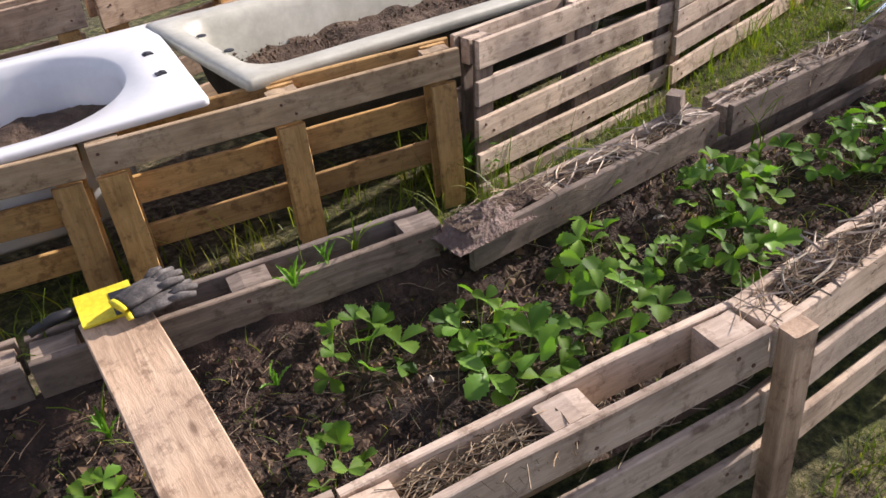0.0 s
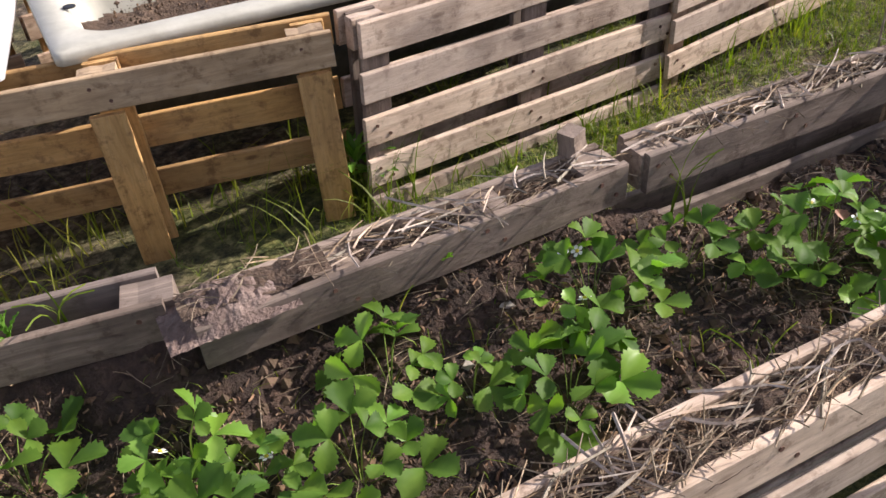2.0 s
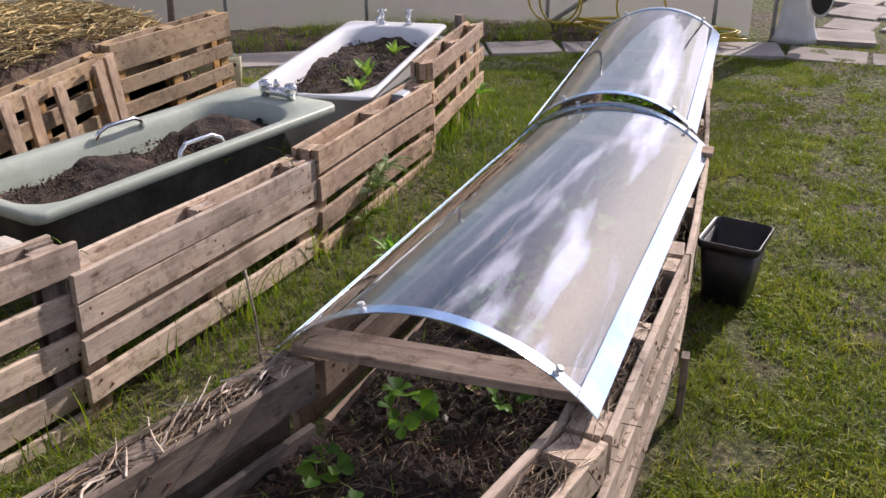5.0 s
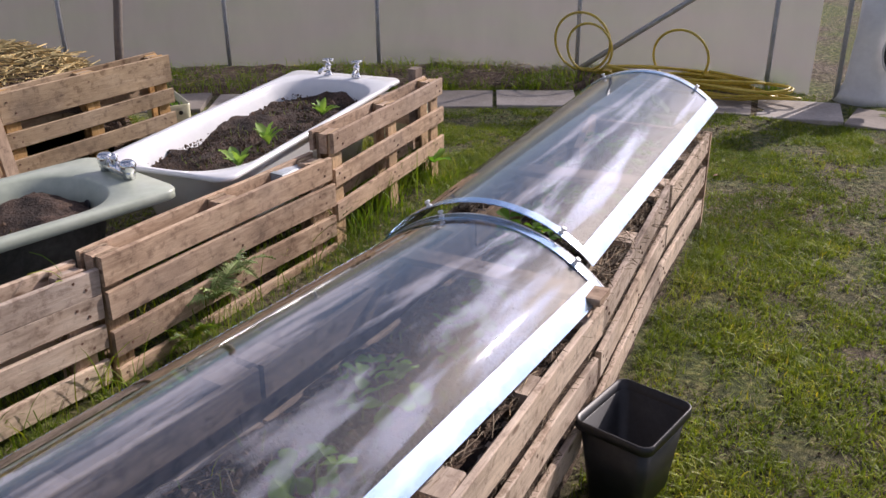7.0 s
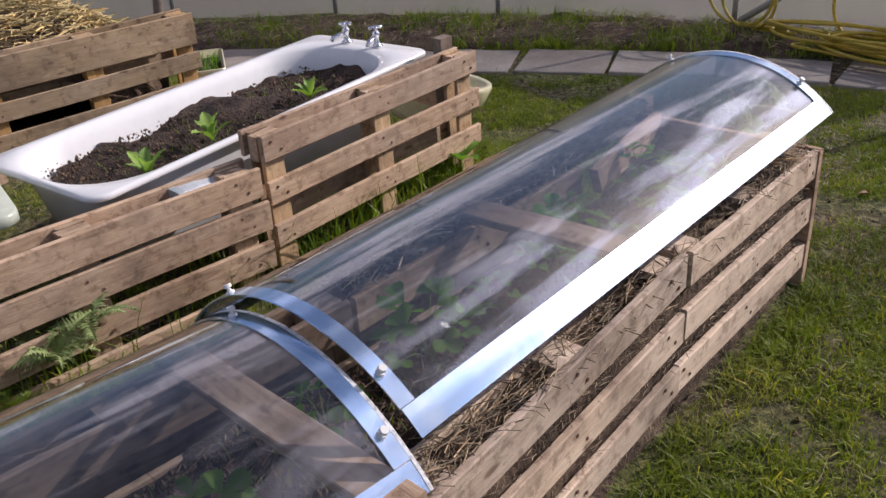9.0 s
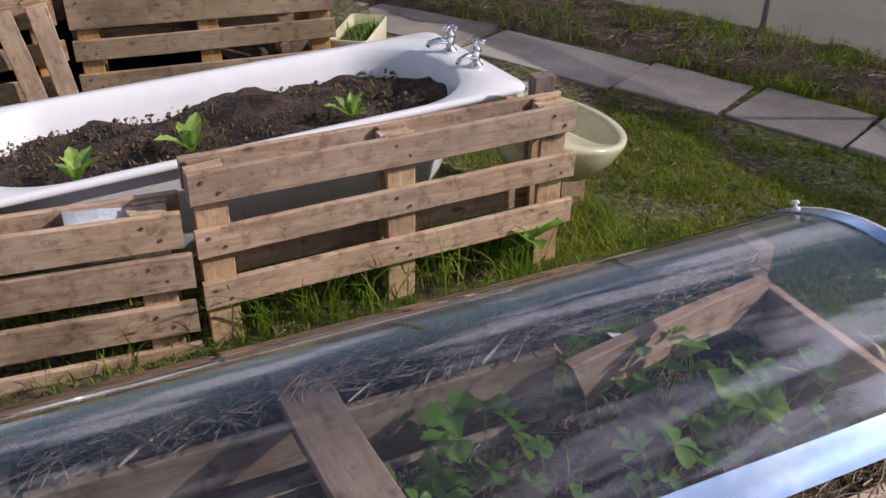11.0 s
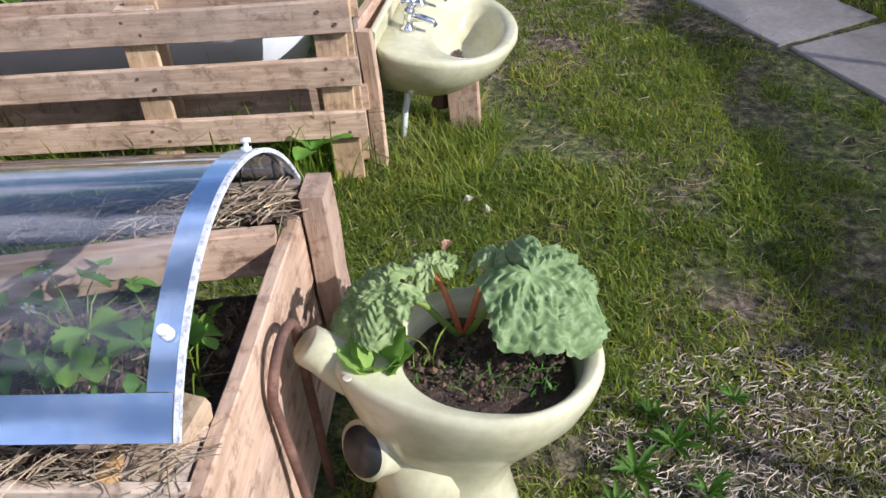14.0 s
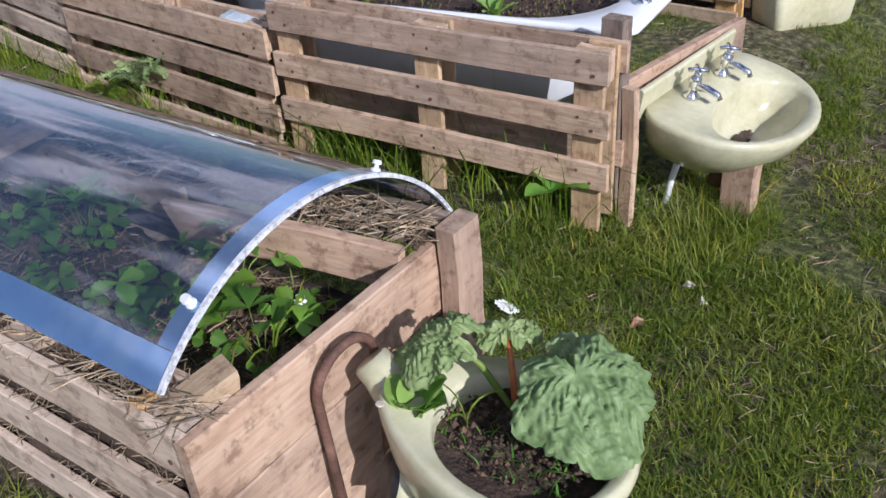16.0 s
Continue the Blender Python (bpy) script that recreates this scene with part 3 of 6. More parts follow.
# the compost bays behind the baths
pallet("pallet wall of a compost bay topped with straw", (5.43, 3.72, 0.665), (6.58, 3.73, 0.665), 0.13, [(0, 0.165), (0.21, 0.3), (0.36, 0.45), (0.5, 0.58)], [(0, 0.1), (0.2, 0.3), (0.4, 0.5)], (0.06, 0.5, 0.94), 0.62, M_TAN, M_GOLD)
pallet("pallet wall of a compost bay with leaning stakes", (4.15, 3.48, 0.62), (5.40, 3.70, 0.64), 0.13, [(0, 0.1), (0.17, 0.26), (0.32, 0.41)], [(0, 0.1), (0.2, 0.3), (0.4, 0.5)], (0.06, 0.5, 0.94), 0.55, M_TAN, M_GOLD)
pallet("warm brown pallet fence behind the cream bath", (2.85, 3.50, 0.80), (4.10, 3.47, 0.76), 0.13, [(0, 0.13), (0.19, 0.29), (0.36, 0.46), (0.52, 0.6)], [(0, 0.1), (0.2, 0.3), (0.4, 0.5)], (0.06, 0.5, 0.94), 0.75, M_PALE, M_GOLD)
pallet("brown pallet fence behind the baths", (1.55, 3.58, 0.84), (2.80, 3.50, 0.82), 0.13, [(0, 0.13), (0.19, 0.29), (0.36, 0.46), (0.52, 0.6)], [(0, 0.1), (0.2, 0.3), (0.4, 0.5)], (0.06, 0.5, 0.94), 0.75, M_PALE, M_GOLD)
pallet("long pale pallet fence with wide boards", (0.3, 3.95, 0.9), (1.5, 3.62, 0.88), 0.13, [(0, 0.15), (0.2, 0.32), (0.38, 0.5), (0.56, 0.66)], [(0, 0.1), (0.2, 0.3), (0.4, 0.5)], (0.06, 0.5, 0.94), 0.75, M_PALE, M_GOLD)

# ---- the strawberry bed: a double rail of pallets ----
two = [(0, 0.10), (0.17, 0.265), (0.34, 0.43)]


def bed_side(label, near0, near1, depth, mat=M_GREY, blocks=(0.05, 0.5, 0.95), front=two):
    pallet(label, near0, near1, depth, front, two, blocks, 0.1, mat, mat, category="raised bed side")


bed_side("grey weathered side of the strawberry bed", (-0.85, 2.255, 0.72), (0.24, 1.775, 0.72), 0.12, front=two[:1])
bed_side("brownish weathered side of the strawberry bed", (0.25, 1.768, 0.72), (1.14, 1.368, 0.722), 0.12, M_GREY, (0.06, 0.52, 0.97), two[:1])
bed_side("grey bed side with straw in its gap", (1.15, 1.262, 0.715), (2.10, 1.085, 0.685), 0.12, M_GREY, (0.3, 0.65, 0.95), two[:1])
bed_side("grey bed side packed with dry stalks", (2.143, 1.06, 0.692), (3.05, 0.885, 0.642), 0.115)
bed_side("pale bed side under the first clear cover", (3.12, 0.905, 0.60), (4.28, 0.87, 0.58), 0.12, M_PALE)
bed_side("pale bed side half hidden by the cover", (4.29, 0.87, 0.58), (5.43, 0.90, 0.565), 0.12, M_PALE)
bed_side("brown bed side topped with straw", (5.44, 0.90, 0.56), (6.42, 0.99, 0.55), 0.13, M_PALE, (0.1, 0.5))
RB = [(-0.62, 1.30, 0.73), (0.36, 0.865, 0.72), (1.19, 0.535, 0.742), (2.22, 0.325, 0.69), (3.06, 0.175, 0.63), (4.1, 0.18, 0.585), (5.1, 0.27, 0.548), (6.14, 0.415, 0.56), (7.07, 0.525, 0.52)]
RL = ["greyish outer side of the raised bed", "dry wooden side with an empty gap and blocks", "pale outer bed side filled with dry grass", "outer bed side with loose soil in its gap", "outer bed side below the clear cover", "weathered outer side mossy at its foot", "pale rough outer side with straw spilling", "rough pale outer side near the toilet"]
for i in range(8):
    a, b = Vector(RB[i]), Vector(RB[i + 1])
    d = (b - a).normalized() * 0.006
    bed_side(RL[i], tuple(a + d), tuple(b - d), 0.125, M_LITE, (0.05, 0.5, 0.93))
ib = thing("loose_board", "short brown board with an angled end along the bed", "board", pose(6.45, 0.957, 0.503, 0, 1.2, 15.2), me=board_mesh(0.575, 0.03, 0.1, M_PINK, cut0=-0.05))
stake = thing("stake", "upright grey post at the bed's outer side", "post", pose(1.225, 0.50, 0.74, 0, 90, -20), me=board_mesh(0.72, 0.045, 0.065, M_PALE))
thing("bed_board", "brown weathered back board at the bed's closed end", "board", pose(6.40, 1.150, 0.50, 0, -1, 8.5), me=board_mesh(0.63, 0.02, 0.1, M_GREY))
thing("stake", "short weathered stake at the bed's outer foot", "post", pose(4.06, 0.15, 0.25, 0, 90, 5), me=board_mesh(0.32, 0.025, 0.045, M_GREY))
thing("pipe_stub", "short grey plastic pipe beside the raised bed", "pipe", me=tube_mesh([(2.285, 0.265, 0.05), (2.285, 0.265, 0.6)], 0.019, M_PIPE, 10))

# end of the bed
endb = thing("bed_end", "reddish planks closing the raised bed's end", "raised bed end", pose(7.067, 0.52, 0.518, 0, 0, 94.5))
for k in range(3):
    part("plank", board_mesh(0.735, 0.028, 0.168, M_PINK), endb, pose(0, 0, -0.085 - 0.17 * k, 0, RNG.uniform(-0.2, 0.2), 0))
part("batten", board_mesh(0.36, 0.05, 0.09, M_PINK), endb, pose(0.705, -0.046, 0.045, 0, 90, 0), "upright sawn batten")
thing("wood_block", "short pale sawn wooden block at the bed's corner", "wood block", pose(6.98, 0.555, 0.485, 0, -14, 78), me=board_mesh(0.12, 0.075, 0.07, M_TAN, 0.008, 0.004, cut1=0.03))
thing("wood_block", "small round-cut stub of wood under the cover's corner", "wood block", me=tube_mesh([(6.93, 0.60, 0.48), (6.93, 0.52, 0.50)], 0.032, M_GOLD, 12))

# ---- planks across the bed ----
thing("plank", "pale thick plank laid across the strawberry bed", "plank", pose(0.450, 1.728, 0.742, 0.5, 0, -107), me=board_mesh(1.05, 0.15, 0.028, M_PALE))
thing("plank", "pale plank under the clear cover's open end", "plank", pose(3.13, 0.975, 0.645, 0, 0, -84), me=board_mesh(0.745, 0.105, 0.024, M_PALE))
thing("plank", "brown plank bridging the bed under the second cover", "plank", pose(5.90, 1.05, 0.605, 0, 0, -81), me=board_mesh(0.60, 0.10, 0.022, M_PINK))
thing("plank", "short plank in the gap between the two covers", "plank", pose(5.0, 0.99, 0.60, 0, 0, -86), me=board_mesh(0.74, 0.09, 0.022, M_PALE))


# ---- clear covers ----
def cover(x0, y0, x1, y1, z0, z1, label, W=0.83, rise=0.18, roll=0.0, bolts=(-34, 15.3)):
    L = math.hypot(x1 - x0, y1 - y0)
    ob = thing("cloche_cover", label, "cloche", pose(x0, y0, z0, roll, -math.degrees(math.atan2(z1 - z0, L)), math.degrees(math.atan2(y1 - y0, x1 - x0))))
    R = ((W / 2) ** 2 + rise ** 2) / (2 * rise)
    A = math.asin(W / 2 / R)

    def arc(a, r):
        return r * math.sin(a), r * math.cos(a) - (R - rise)

    def shell(xa, xb, a0, a1, r0, r1, mat, na, nxs=2):
        rings = []
        vv, ff = [], []
        for i in range(nxs):
            x = xa + (xb - xa) * i / (nxs - 1)
            ring = [(x, *arc(a0 + (a1 - a0) * k / (na - 1), r1)) for k in range(na)] + [(x, *arc(a1 - (a1 - a0) * k / (na - 1), r0)) for k in range(na)]
            rings.append(ring)
        me = loft(rings, mat, True, True, True)
        me.set_sharp_from_angle(angle=0.5)
        return me

    vv, ff, na = [], [], 48
    for rad in (R + 0.0015, R - 0.0015):
        for x in (0.012, L - 0.012):
            vv += [(x, *arc(-A * 0.985 + 2 * A * 0.985 * k / (na - 1), rad)) for k in range(na)]
    for k in range(na - 1):
        ff += [(k, k + 1, na + k + 1, na + k), (2 * na + k, 3 * na + k, 3 * na + k + 1, 2 * na + k + 1)]
    part("sheet", mesh_of("sheet", vv, ff, M_SHEET, True), ob, label="clear curved polycarbonate sheet")
    w = 0.062 / R
    part("side_rail", shell(0, L, -A, -A + w, R + 0.0025, R + 0.006, M_ALU, 6), ob, label="white aluminium edge rail tinted sky blue")
    part("side_rail", shell(0, L, A - w, A, R + 0.0025, R + 0.006, M_ALU, 6), ob, label="white aluminium edge rail tinted sky blue")
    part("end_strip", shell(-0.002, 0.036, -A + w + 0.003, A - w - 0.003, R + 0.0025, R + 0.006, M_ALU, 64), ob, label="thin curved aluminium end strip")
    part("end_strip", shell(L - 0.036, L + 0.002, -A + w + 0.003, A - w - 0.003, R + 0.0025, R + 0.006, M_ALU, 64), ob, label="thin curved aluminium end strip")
    part("edge_seal", shell(L + 0.002, L + 0.010, -A, A, R - 0.002, R + 0.0065, M_WORN, 64), ob, label="rough worn whitish sheet edge")
    for x in (0.016, L - 0.016):
        for a in (radians(v_) for v_ in bolts):
            y, z = arc(a, R + 0.006)
            bm = bmesh.new()
            for rr_, h0, h1 in ((0.010, 0, 0.004), (0.005, 0.004, 0.012), (0.0095, 0.012, 0.019)):
                bmesh.ops.create_cone(bm, cap_ends=True, segments=10, radius1=rr_, radius2=rr_ * 0.85, depth=h1 - h0, matrix=pose(0, 0, (h0 + h1) / 2))
            me = bpy.data.meshes.new("bolt")
            bm.to_mesh(me)
            bm.free()
            me.materials.append(M_ROLL)
            part("wing_bolt", me, ob, pose(x, y, z, -math.degrees(a), 0, 0), "small plated bolt with a knob")
    return ob


cover(3.062, 0.615, 5.105, 0.675, 0.645, 0.562, "long clear curved cover with white rails over the bed", 0.80, 0.175, -2)
cover(5.13, 0.715, 7.040, 0.886, 0.58, 0.592, "clear curved cover over the bed's far half", 0.755, 0.19, -7, (-36.6, 20))


# ---- baths ----
def soil_fill(L, W, r0, r1, z, mat, amp=0.035, seed=1, step=0.02):
    nxs, nys = int(L / step), int(W / step)
    vv, ff, idx = [], [], {}
    for j in range(nys + 1):
        for i in range(nxs + 1):
            u, w_ = i / nxs * 2 - 1, j / nys * 2 - 1
            x, y = u * L / 2, w_ * W / 2
            if abs(u) ** 3.5 + abs(w_) ** 3 <= 1.12:
                e = min(1, 1.25 - max(abs(u), abs(w_)))
                h = amp * noise.noise(Vector((x * 3, y * 3, seed))) * 2 + amp * 0.7 * noise.noise(Vector((x * 10, y * 10, seed))) + amp * 0.3 * noise.noise(Vector((x * 26, y * 26, seed)))
                idx[i, j] = len(vv)
                vv.append((x, y, z + h))
    for (i, j), a in idx.items():
        q = [(i, j), (i + 1, j), (i + 1, j + 1), (i, j + 1)]
        if all(k_ in idx for k_ in q):
            ff.append(tuple(idx[k_] for k_ in q))
    return mesh_of("soil", vv, ff, mat, False)


def crumbs(fn, n, smin, smax, mat, seed=1):
    """Many small lumps in one mesh; fn(rng) gives a place."""
    rng = np.random.RandomState(seed)
    base = np.array([(1, 0, 0), (-1, 0, 0), (0, 1, 0), (0, -1, 0), (0, 0, 1), (0, 0, -1)], float)
    fc = np.array([(0, 2, 4), (2, 1, 4), (1, 3, 4), (3, 0, 4), (2, 0, 5), (1, 2, 5), (3, 1, 5), (0, 3, 5)])
    V, F = [], []
    for i in range(n):
        p = np.array(fn(rng))
        s = smin + (smax - smin) * rng.rand() ** 3
        V.append(base * s * (0.6 + 0.8 * rng.rand(6, 1)) * (0.7 + 0.6 * rng.rand(1, 3)) + p)
        F.append(fc + 6 * i)
    V, F = np.concatenate(V), np.concatenate(F)
    return mesh_of("crumbs", V.tolist(), F.tolist(), mat)


def tub(label, m, L, W, D, r0, r1, mat, well, rim=0.06, lip=0.035, soil_z=-0.15, soil_mat=None, wr0=0.2, wr1=0.24, under=None, tap_end=0.1, name_="bathtub", seed=1):
    ob = thing(name_, label, "bathtub", m)
    cx = -tap_end / 2 if tap_end else 0
    wl_, ww = L - 2 * rim - tap_end, W - 2 * rim
    rings = [rrect(L - 0.01, W - 0.01, r0, r1, 14, 0, -lip), rrect(L, W, r0, r1, 14, 0, -lip + 0.004), rrect(L, W, r0, r1, 14, 0, -0.008), rrect(L - 0.012, W - 0.012, r0, r1, 14, 0, 0.0),
             rrect(wl_ + 0.02, ww + 0.02, wr0, wr1, 14, cx, -0.003), rrect(wl_, ww, wr0, wr1, 14, cx, -0.012), rrect(wl_ - 0.03, ww - 0.03, wr0, wr1, 14, cx, -0.05),
             rrect(wl_ - 0.10, ww - 0.09, wr0 * 0.9, wr1 * 0.9, 14, cx, -0.2), rrect(wl_ - 0.2, ww - 0.16, wr0 * 0.7, wr1 * 0.7, 14, cx + 0.02, -D + 0.05), rrect(wl_ - 0.32, ww - 0.28, wr0 * 0.45, wr1 * 0.45, 14, cx + 0.02, -D)]
    part("basin", loft(rings, mat, False, True), ob, label="smooth inner basin and rim")
    rings = [rrect(wl_ + 0.01, ww + 0.01, wr0, wr1, 14, cx, -0.02), rrect(wl_ - 0.07, ww - 0.06, wr0 * 0.9, wr1 * 0.9, 14, cx, -0.21), rrect(wl_ - 0.17, ww - 0.13, wr0 * 0.7, wr1 * 0.7, 14, cx + 0.02, -D + 0.03), rrect(wl_ - 0.3, ww - 0.26, wr0 * 0.45, wr1 * 0.45, 14, cx + 0.02, -D - 0.02)]
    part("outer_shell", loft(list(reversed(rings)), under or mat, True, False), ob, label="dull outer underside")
    sm = soil_mat or M_DSOIL
    t = min(1, max(0, (-soil_z - 0.05) / 0.15))
    sl, sw = wl_ - 0.03 - 0.07 * t, ww - 0.03 - 0.06 * t
    soil = thing("soil", "lumpy dry brown soil filling the bathtub", "soil", m @ pose(cx, 0, 0), me=soil_fill(sl, sw, wr0, wr1, soil_z, sm, 0.03, seed), kind="stuff")
    cr = crumbs(lambda r: ((r.rand() - 0.5) * sl * 0.9, (r.rand() - 0.5) * sw * 0.85, soil_z + 0.002 + 0.014 * r.rand()), 2000, 0.002, 0.009, M_CRUMB, seed)
    thing("soil_clods", "loose crumbly clods on the bathtub's soil", "soil", m @ pose(cx, 0, 0), me=cr, kind="stuff")
    return ob


def disc(r, h, mat, seg=16):
    return loft([[(r * s * math.cos(2 * math.pi * k / seg), r * s * math.sin(2 * math.pi * k / seg), z) for k in range(seg)] for s, z in ((1, 0), (1, h * 0.6), (0.85, h))], mat, True, True, False)


def tap(parent, m, hh=0.1, mat=None):
    """A pillar tap, its spout towards -x."""
    mt = mat or M_CHROME
    rings = [[(r * math.cos(2 * math.pi * k / 12), r * math.sin(2 * math.pi * k / 12), z) for k in range(12)] for z, r in ((0, 0.026), (0.006, 0.026), (0.012, 0.015), (hh * 0.55, 0.014), (hh * 0.62, 0.02), (hh * 0.75, 0.017), (hh * 0.85, 0.009), (hh, 0.008))]
    part("tap_body", loft(rings, mt, True, True), parent, m, "chrome tap body")
    part("spout", tube_mesh([(0, 0, hh * 0.42), (-0.04, 0, hh * 0.5), (-0.075, 0, hh * 0.42), (-0.085, 0, hh * 0.28)], [0.012, 0.012, 0.011, 0.01], mt, 10), parent, m, "chrome spout")
    part("tap_handle", tube_mesh([(-0.03, 0, hh), (-0.01, 0, hh + 0.004), (0.01, 0, hh + 0.004), (0.03, 0, hh)], [0.008, 0.006, 0.006, 0.008], mt, 8), parent, m @ pose(0, 0, 0, 0, 0, 35), "cross handle")
    part("tap_handle", tube_mesh([(-0.03, 0, hh), (-0.01, 0, hh + 0.004), (0.01, 0, hh + 0.004), (0.03, 0, hh)], [0.008, 0.006, 0.006, 0.008], mt, 8), parent, m @ pose(0, 0, 0, 0, 0, 125), "cross handle")


def frame_from(near_l, near_r, far_l, far_r):
    """Centre and turn of a bath from its four rim corners."""
    a, b = (Vector(near_l) + Vector(far_l)) / 2, (Vector(near_r) + Vector(far_r)) / 2
    c, d = (a + b) / 2, b - a
    L = d.length
    return pose(c.x, c.y, c.z, 0, -math.degrees(math.asin(d.z / L)), math.degrees(math.atan2(d.y, d.x))), L


TA = pose(0.575, 3.06, 0.825, 0, 0, -22)
ta = tub("clean white bathtub with two empty tap holes", TA, 1.70, 0.86, 0.40, 0.05, 0.02, M_WHITE, None, 0.075, 0.03, -0.2, M_SOIL, 0.25, 0.34, seed=2, tap_end=0.12)
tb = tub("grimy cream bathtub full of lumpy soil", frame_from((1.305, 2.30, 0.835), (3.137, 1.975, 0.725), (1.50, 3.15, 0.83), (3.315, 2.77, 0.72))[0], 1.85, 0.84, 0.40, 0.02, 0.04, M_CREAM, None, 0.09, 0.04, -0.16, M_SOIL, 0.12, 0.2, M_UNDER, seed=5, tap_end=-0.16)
TC = frame_from((3.38, 2.17, 0.655), (5.10, 1.96, 0.62), (3.46, 2.82, 0.655), (5.15, 2.58, 0.62))[0]
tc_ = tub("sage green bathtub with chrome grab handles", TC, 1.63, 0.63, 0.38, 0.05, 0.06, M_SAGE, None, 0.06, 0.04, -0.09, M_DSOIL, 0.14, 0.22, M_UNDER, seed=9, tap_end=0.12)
TD = frame_from((5.22, 1.91, 0.60), (6.92, 2.22, 0.622), (5.13, 2.58, 0.60), (6.75, 2.88, 0.622))[0]
td = tub("old white enamelled iron bathtub with pillar taps", TD, 1.70, 0.68, 0.38, 0.07, 0.05, M_WHITE, None, 0.04, 0.022, -0.085, M_DSOIL, 0.25, 0.27, seed=13, tap_end=0.1)
for y in (0.11, -0.11):
    part("tap_hole", board_mesh(0.035, 0.03, 0.004, M_BLACK, 0.0008), ta, pose(0.765 - 0.0175, y - 0.02, 0.001, 0, 0, 8), "dark square tap hole")
    part("tap_hole", disc(0.018, 0.003, M_BLACK), tb, pose(-0.83, y, 0.0), "dark round tap hole")
tap(td, pose(0.79, -0.09, 0.0, 0, 0, 12), 0.085)
tap(td, pose(0.79, 0.09, 0.0, 0, 0, -12), 0.085)
part("overflow", disc(0.02, 0.006, M_RUST), td, pose(0.675, 0, -0.085, 0, -80, 0), "rusty round overflow hole")
part("overflow", disc(0.02, 0.006, M_BLACK), tc_, pose(0.6, 0, -0.085, 0, -80, 0), "dark overflow hole")
for y in (-0.08, 0.08):
    part("mixer_knob", loft([[(r * math.cos(2 * math.pi * k / 12), r * math.sin(2 * math.pi * k / 12), z) for k in range(12)] for z, r in ((0, 0.024), (0.03, 0.022), (0.035, 0.03), (0.065, 0.032), (0.075, 0.02))], M_CHROME, True, True), tc_, pose(0.745, y, 0.0), "round tap knob")
part("mixer_body", tube_mesh([(0.745, -0.1, 0.02), (0.745, 0, 0.03), (0.745, 0.1, 0.02)], [0.02, 0.026, 0.02], M_CHROME, 12), tc_, label="chrome mixer body")
part("mixer_spout", tube_mesh([(0.745, 0, 0.03), (0.735, 0, 0.07), (0.745, 0, 0.085)], [0.016, 0.015, 0.013], M_CHROME, 10), tc_, label="chrome diverter")
for y in (-0.25, 0.25):
    s = 1 if y > 0 else -1
    part("grab_handle", tube_mesh([(-0.13, y, -0.03), (-0.11, y - 0.01 * s, 0.01), (-0.07, y - 0.02 * s, 0.03), (0.07, y - 0.02 * s, 0.03), (0.11, y - 0.01 * s, 0.01), (0.13, y, -0.03)], 0.009, M_CHROME, 10), tc_, label="bent chrome grab handle")

# ---- toilet pan ----
PM = pose(7.372, 0.922, 0.008, 0, 3.5, 8.4)
pan = thing("toilet_pan", "pale avocado toilet pan planted with rhubarb", "toilet", PM)


def pan_ring(z, xb, xf, w, n=48, sq=0.0):
    pts = []
    cx, a = (xb + xf) / 2 + 0.03, 0
    for k in range(n):
        t = 2 * math.pi * k / n
        c, s = math.cos(t), math.sin(t)
        if c >= 0:
            x, y = cx + (xf - cx) * c, w * s
        else:
            x = cx - (cx - xb) * abs(c) ** 0.8
            y = w * math.copysign(abs(s) ** (1.0 - 0.45 * sq), s) * (1 - sq * abs(c) ** 1.2 * 0.45)
        pts.append((x, y, z))
    return pts


out = [pan_ring(0.0, -0.2, 0.10, 0.115), pan_ring(0.03, -0.19, 0.09, 0.105), pan_ring(0.12, -0.17, 0.07, 0.088), pan_ring(0.19, -0.17, 0.09, 0.092), pan_ring(0.26, -0.2, 0.155, 0.125), pan_ring(0.33, -0.22, 0.205, 0.16, sq=0.6), pan_ring(0.375, -0.235, 0.222, 0.174, sq=1.0), pan_ring(0.405, -0.24, 0.228, 0.178, sq=1.0), pan_ring(0.419, -0.237, 0.224, 0.174, sq=1.0), pan_ring(0.424, -0.230, 0.217, 0.167, sq=1.0), pan_ring(0.4235, -0.226, 0.213, 0.163, sq=1.0),
       pan_ring(0.4205, -0.132, 0.199, 0.150), pan_ring(0.414, -0.127, 0.193, 0.145), pan_ring(0.405, -0.125, 0.19, 0.142), pan_ring(0.36, -0.12, 0.185, 0.138), pan_ring(0.28, -0.1, 0.14, 0.1)]
part("bowl", loft(out, M_AVO, True, True), pan, label="glossy avocado ceramic bowl")
part("inlet_spout", tube_mesh([(-0.292, 0.012, 0.428), (-0.288, 0.012, 0.424), (-0.26, 0.01, 0.405), (-0.22, 0.0, 0.375), (-0.17, 0, 0.34)], [0.030, 0.037, 0.040, 0.044, 0.045], M_AVO, 24), pan, label="rounded ceramic inlet")
part("outlet", tube_mesh([(-0.06, 0.0, 0.12), (-0.11, -0.01, 0.18), (-0.155, -0.035, 0.222), (-0.188, -0.068, 0.243), (-0.196, -0.076, 0.247)], [0.06, 0.062, 0.058, 0.055, 0.057], M_AVO, 24), pan, label="ceramic waste outlet")
part("outlet_mouth", tube_mesh([(-0.175, -0.055, 0.234), (-0.1985, -0.0785, 0.2485)], 0.048, M_BLACK, 24), pan, label="dark outlet opening")
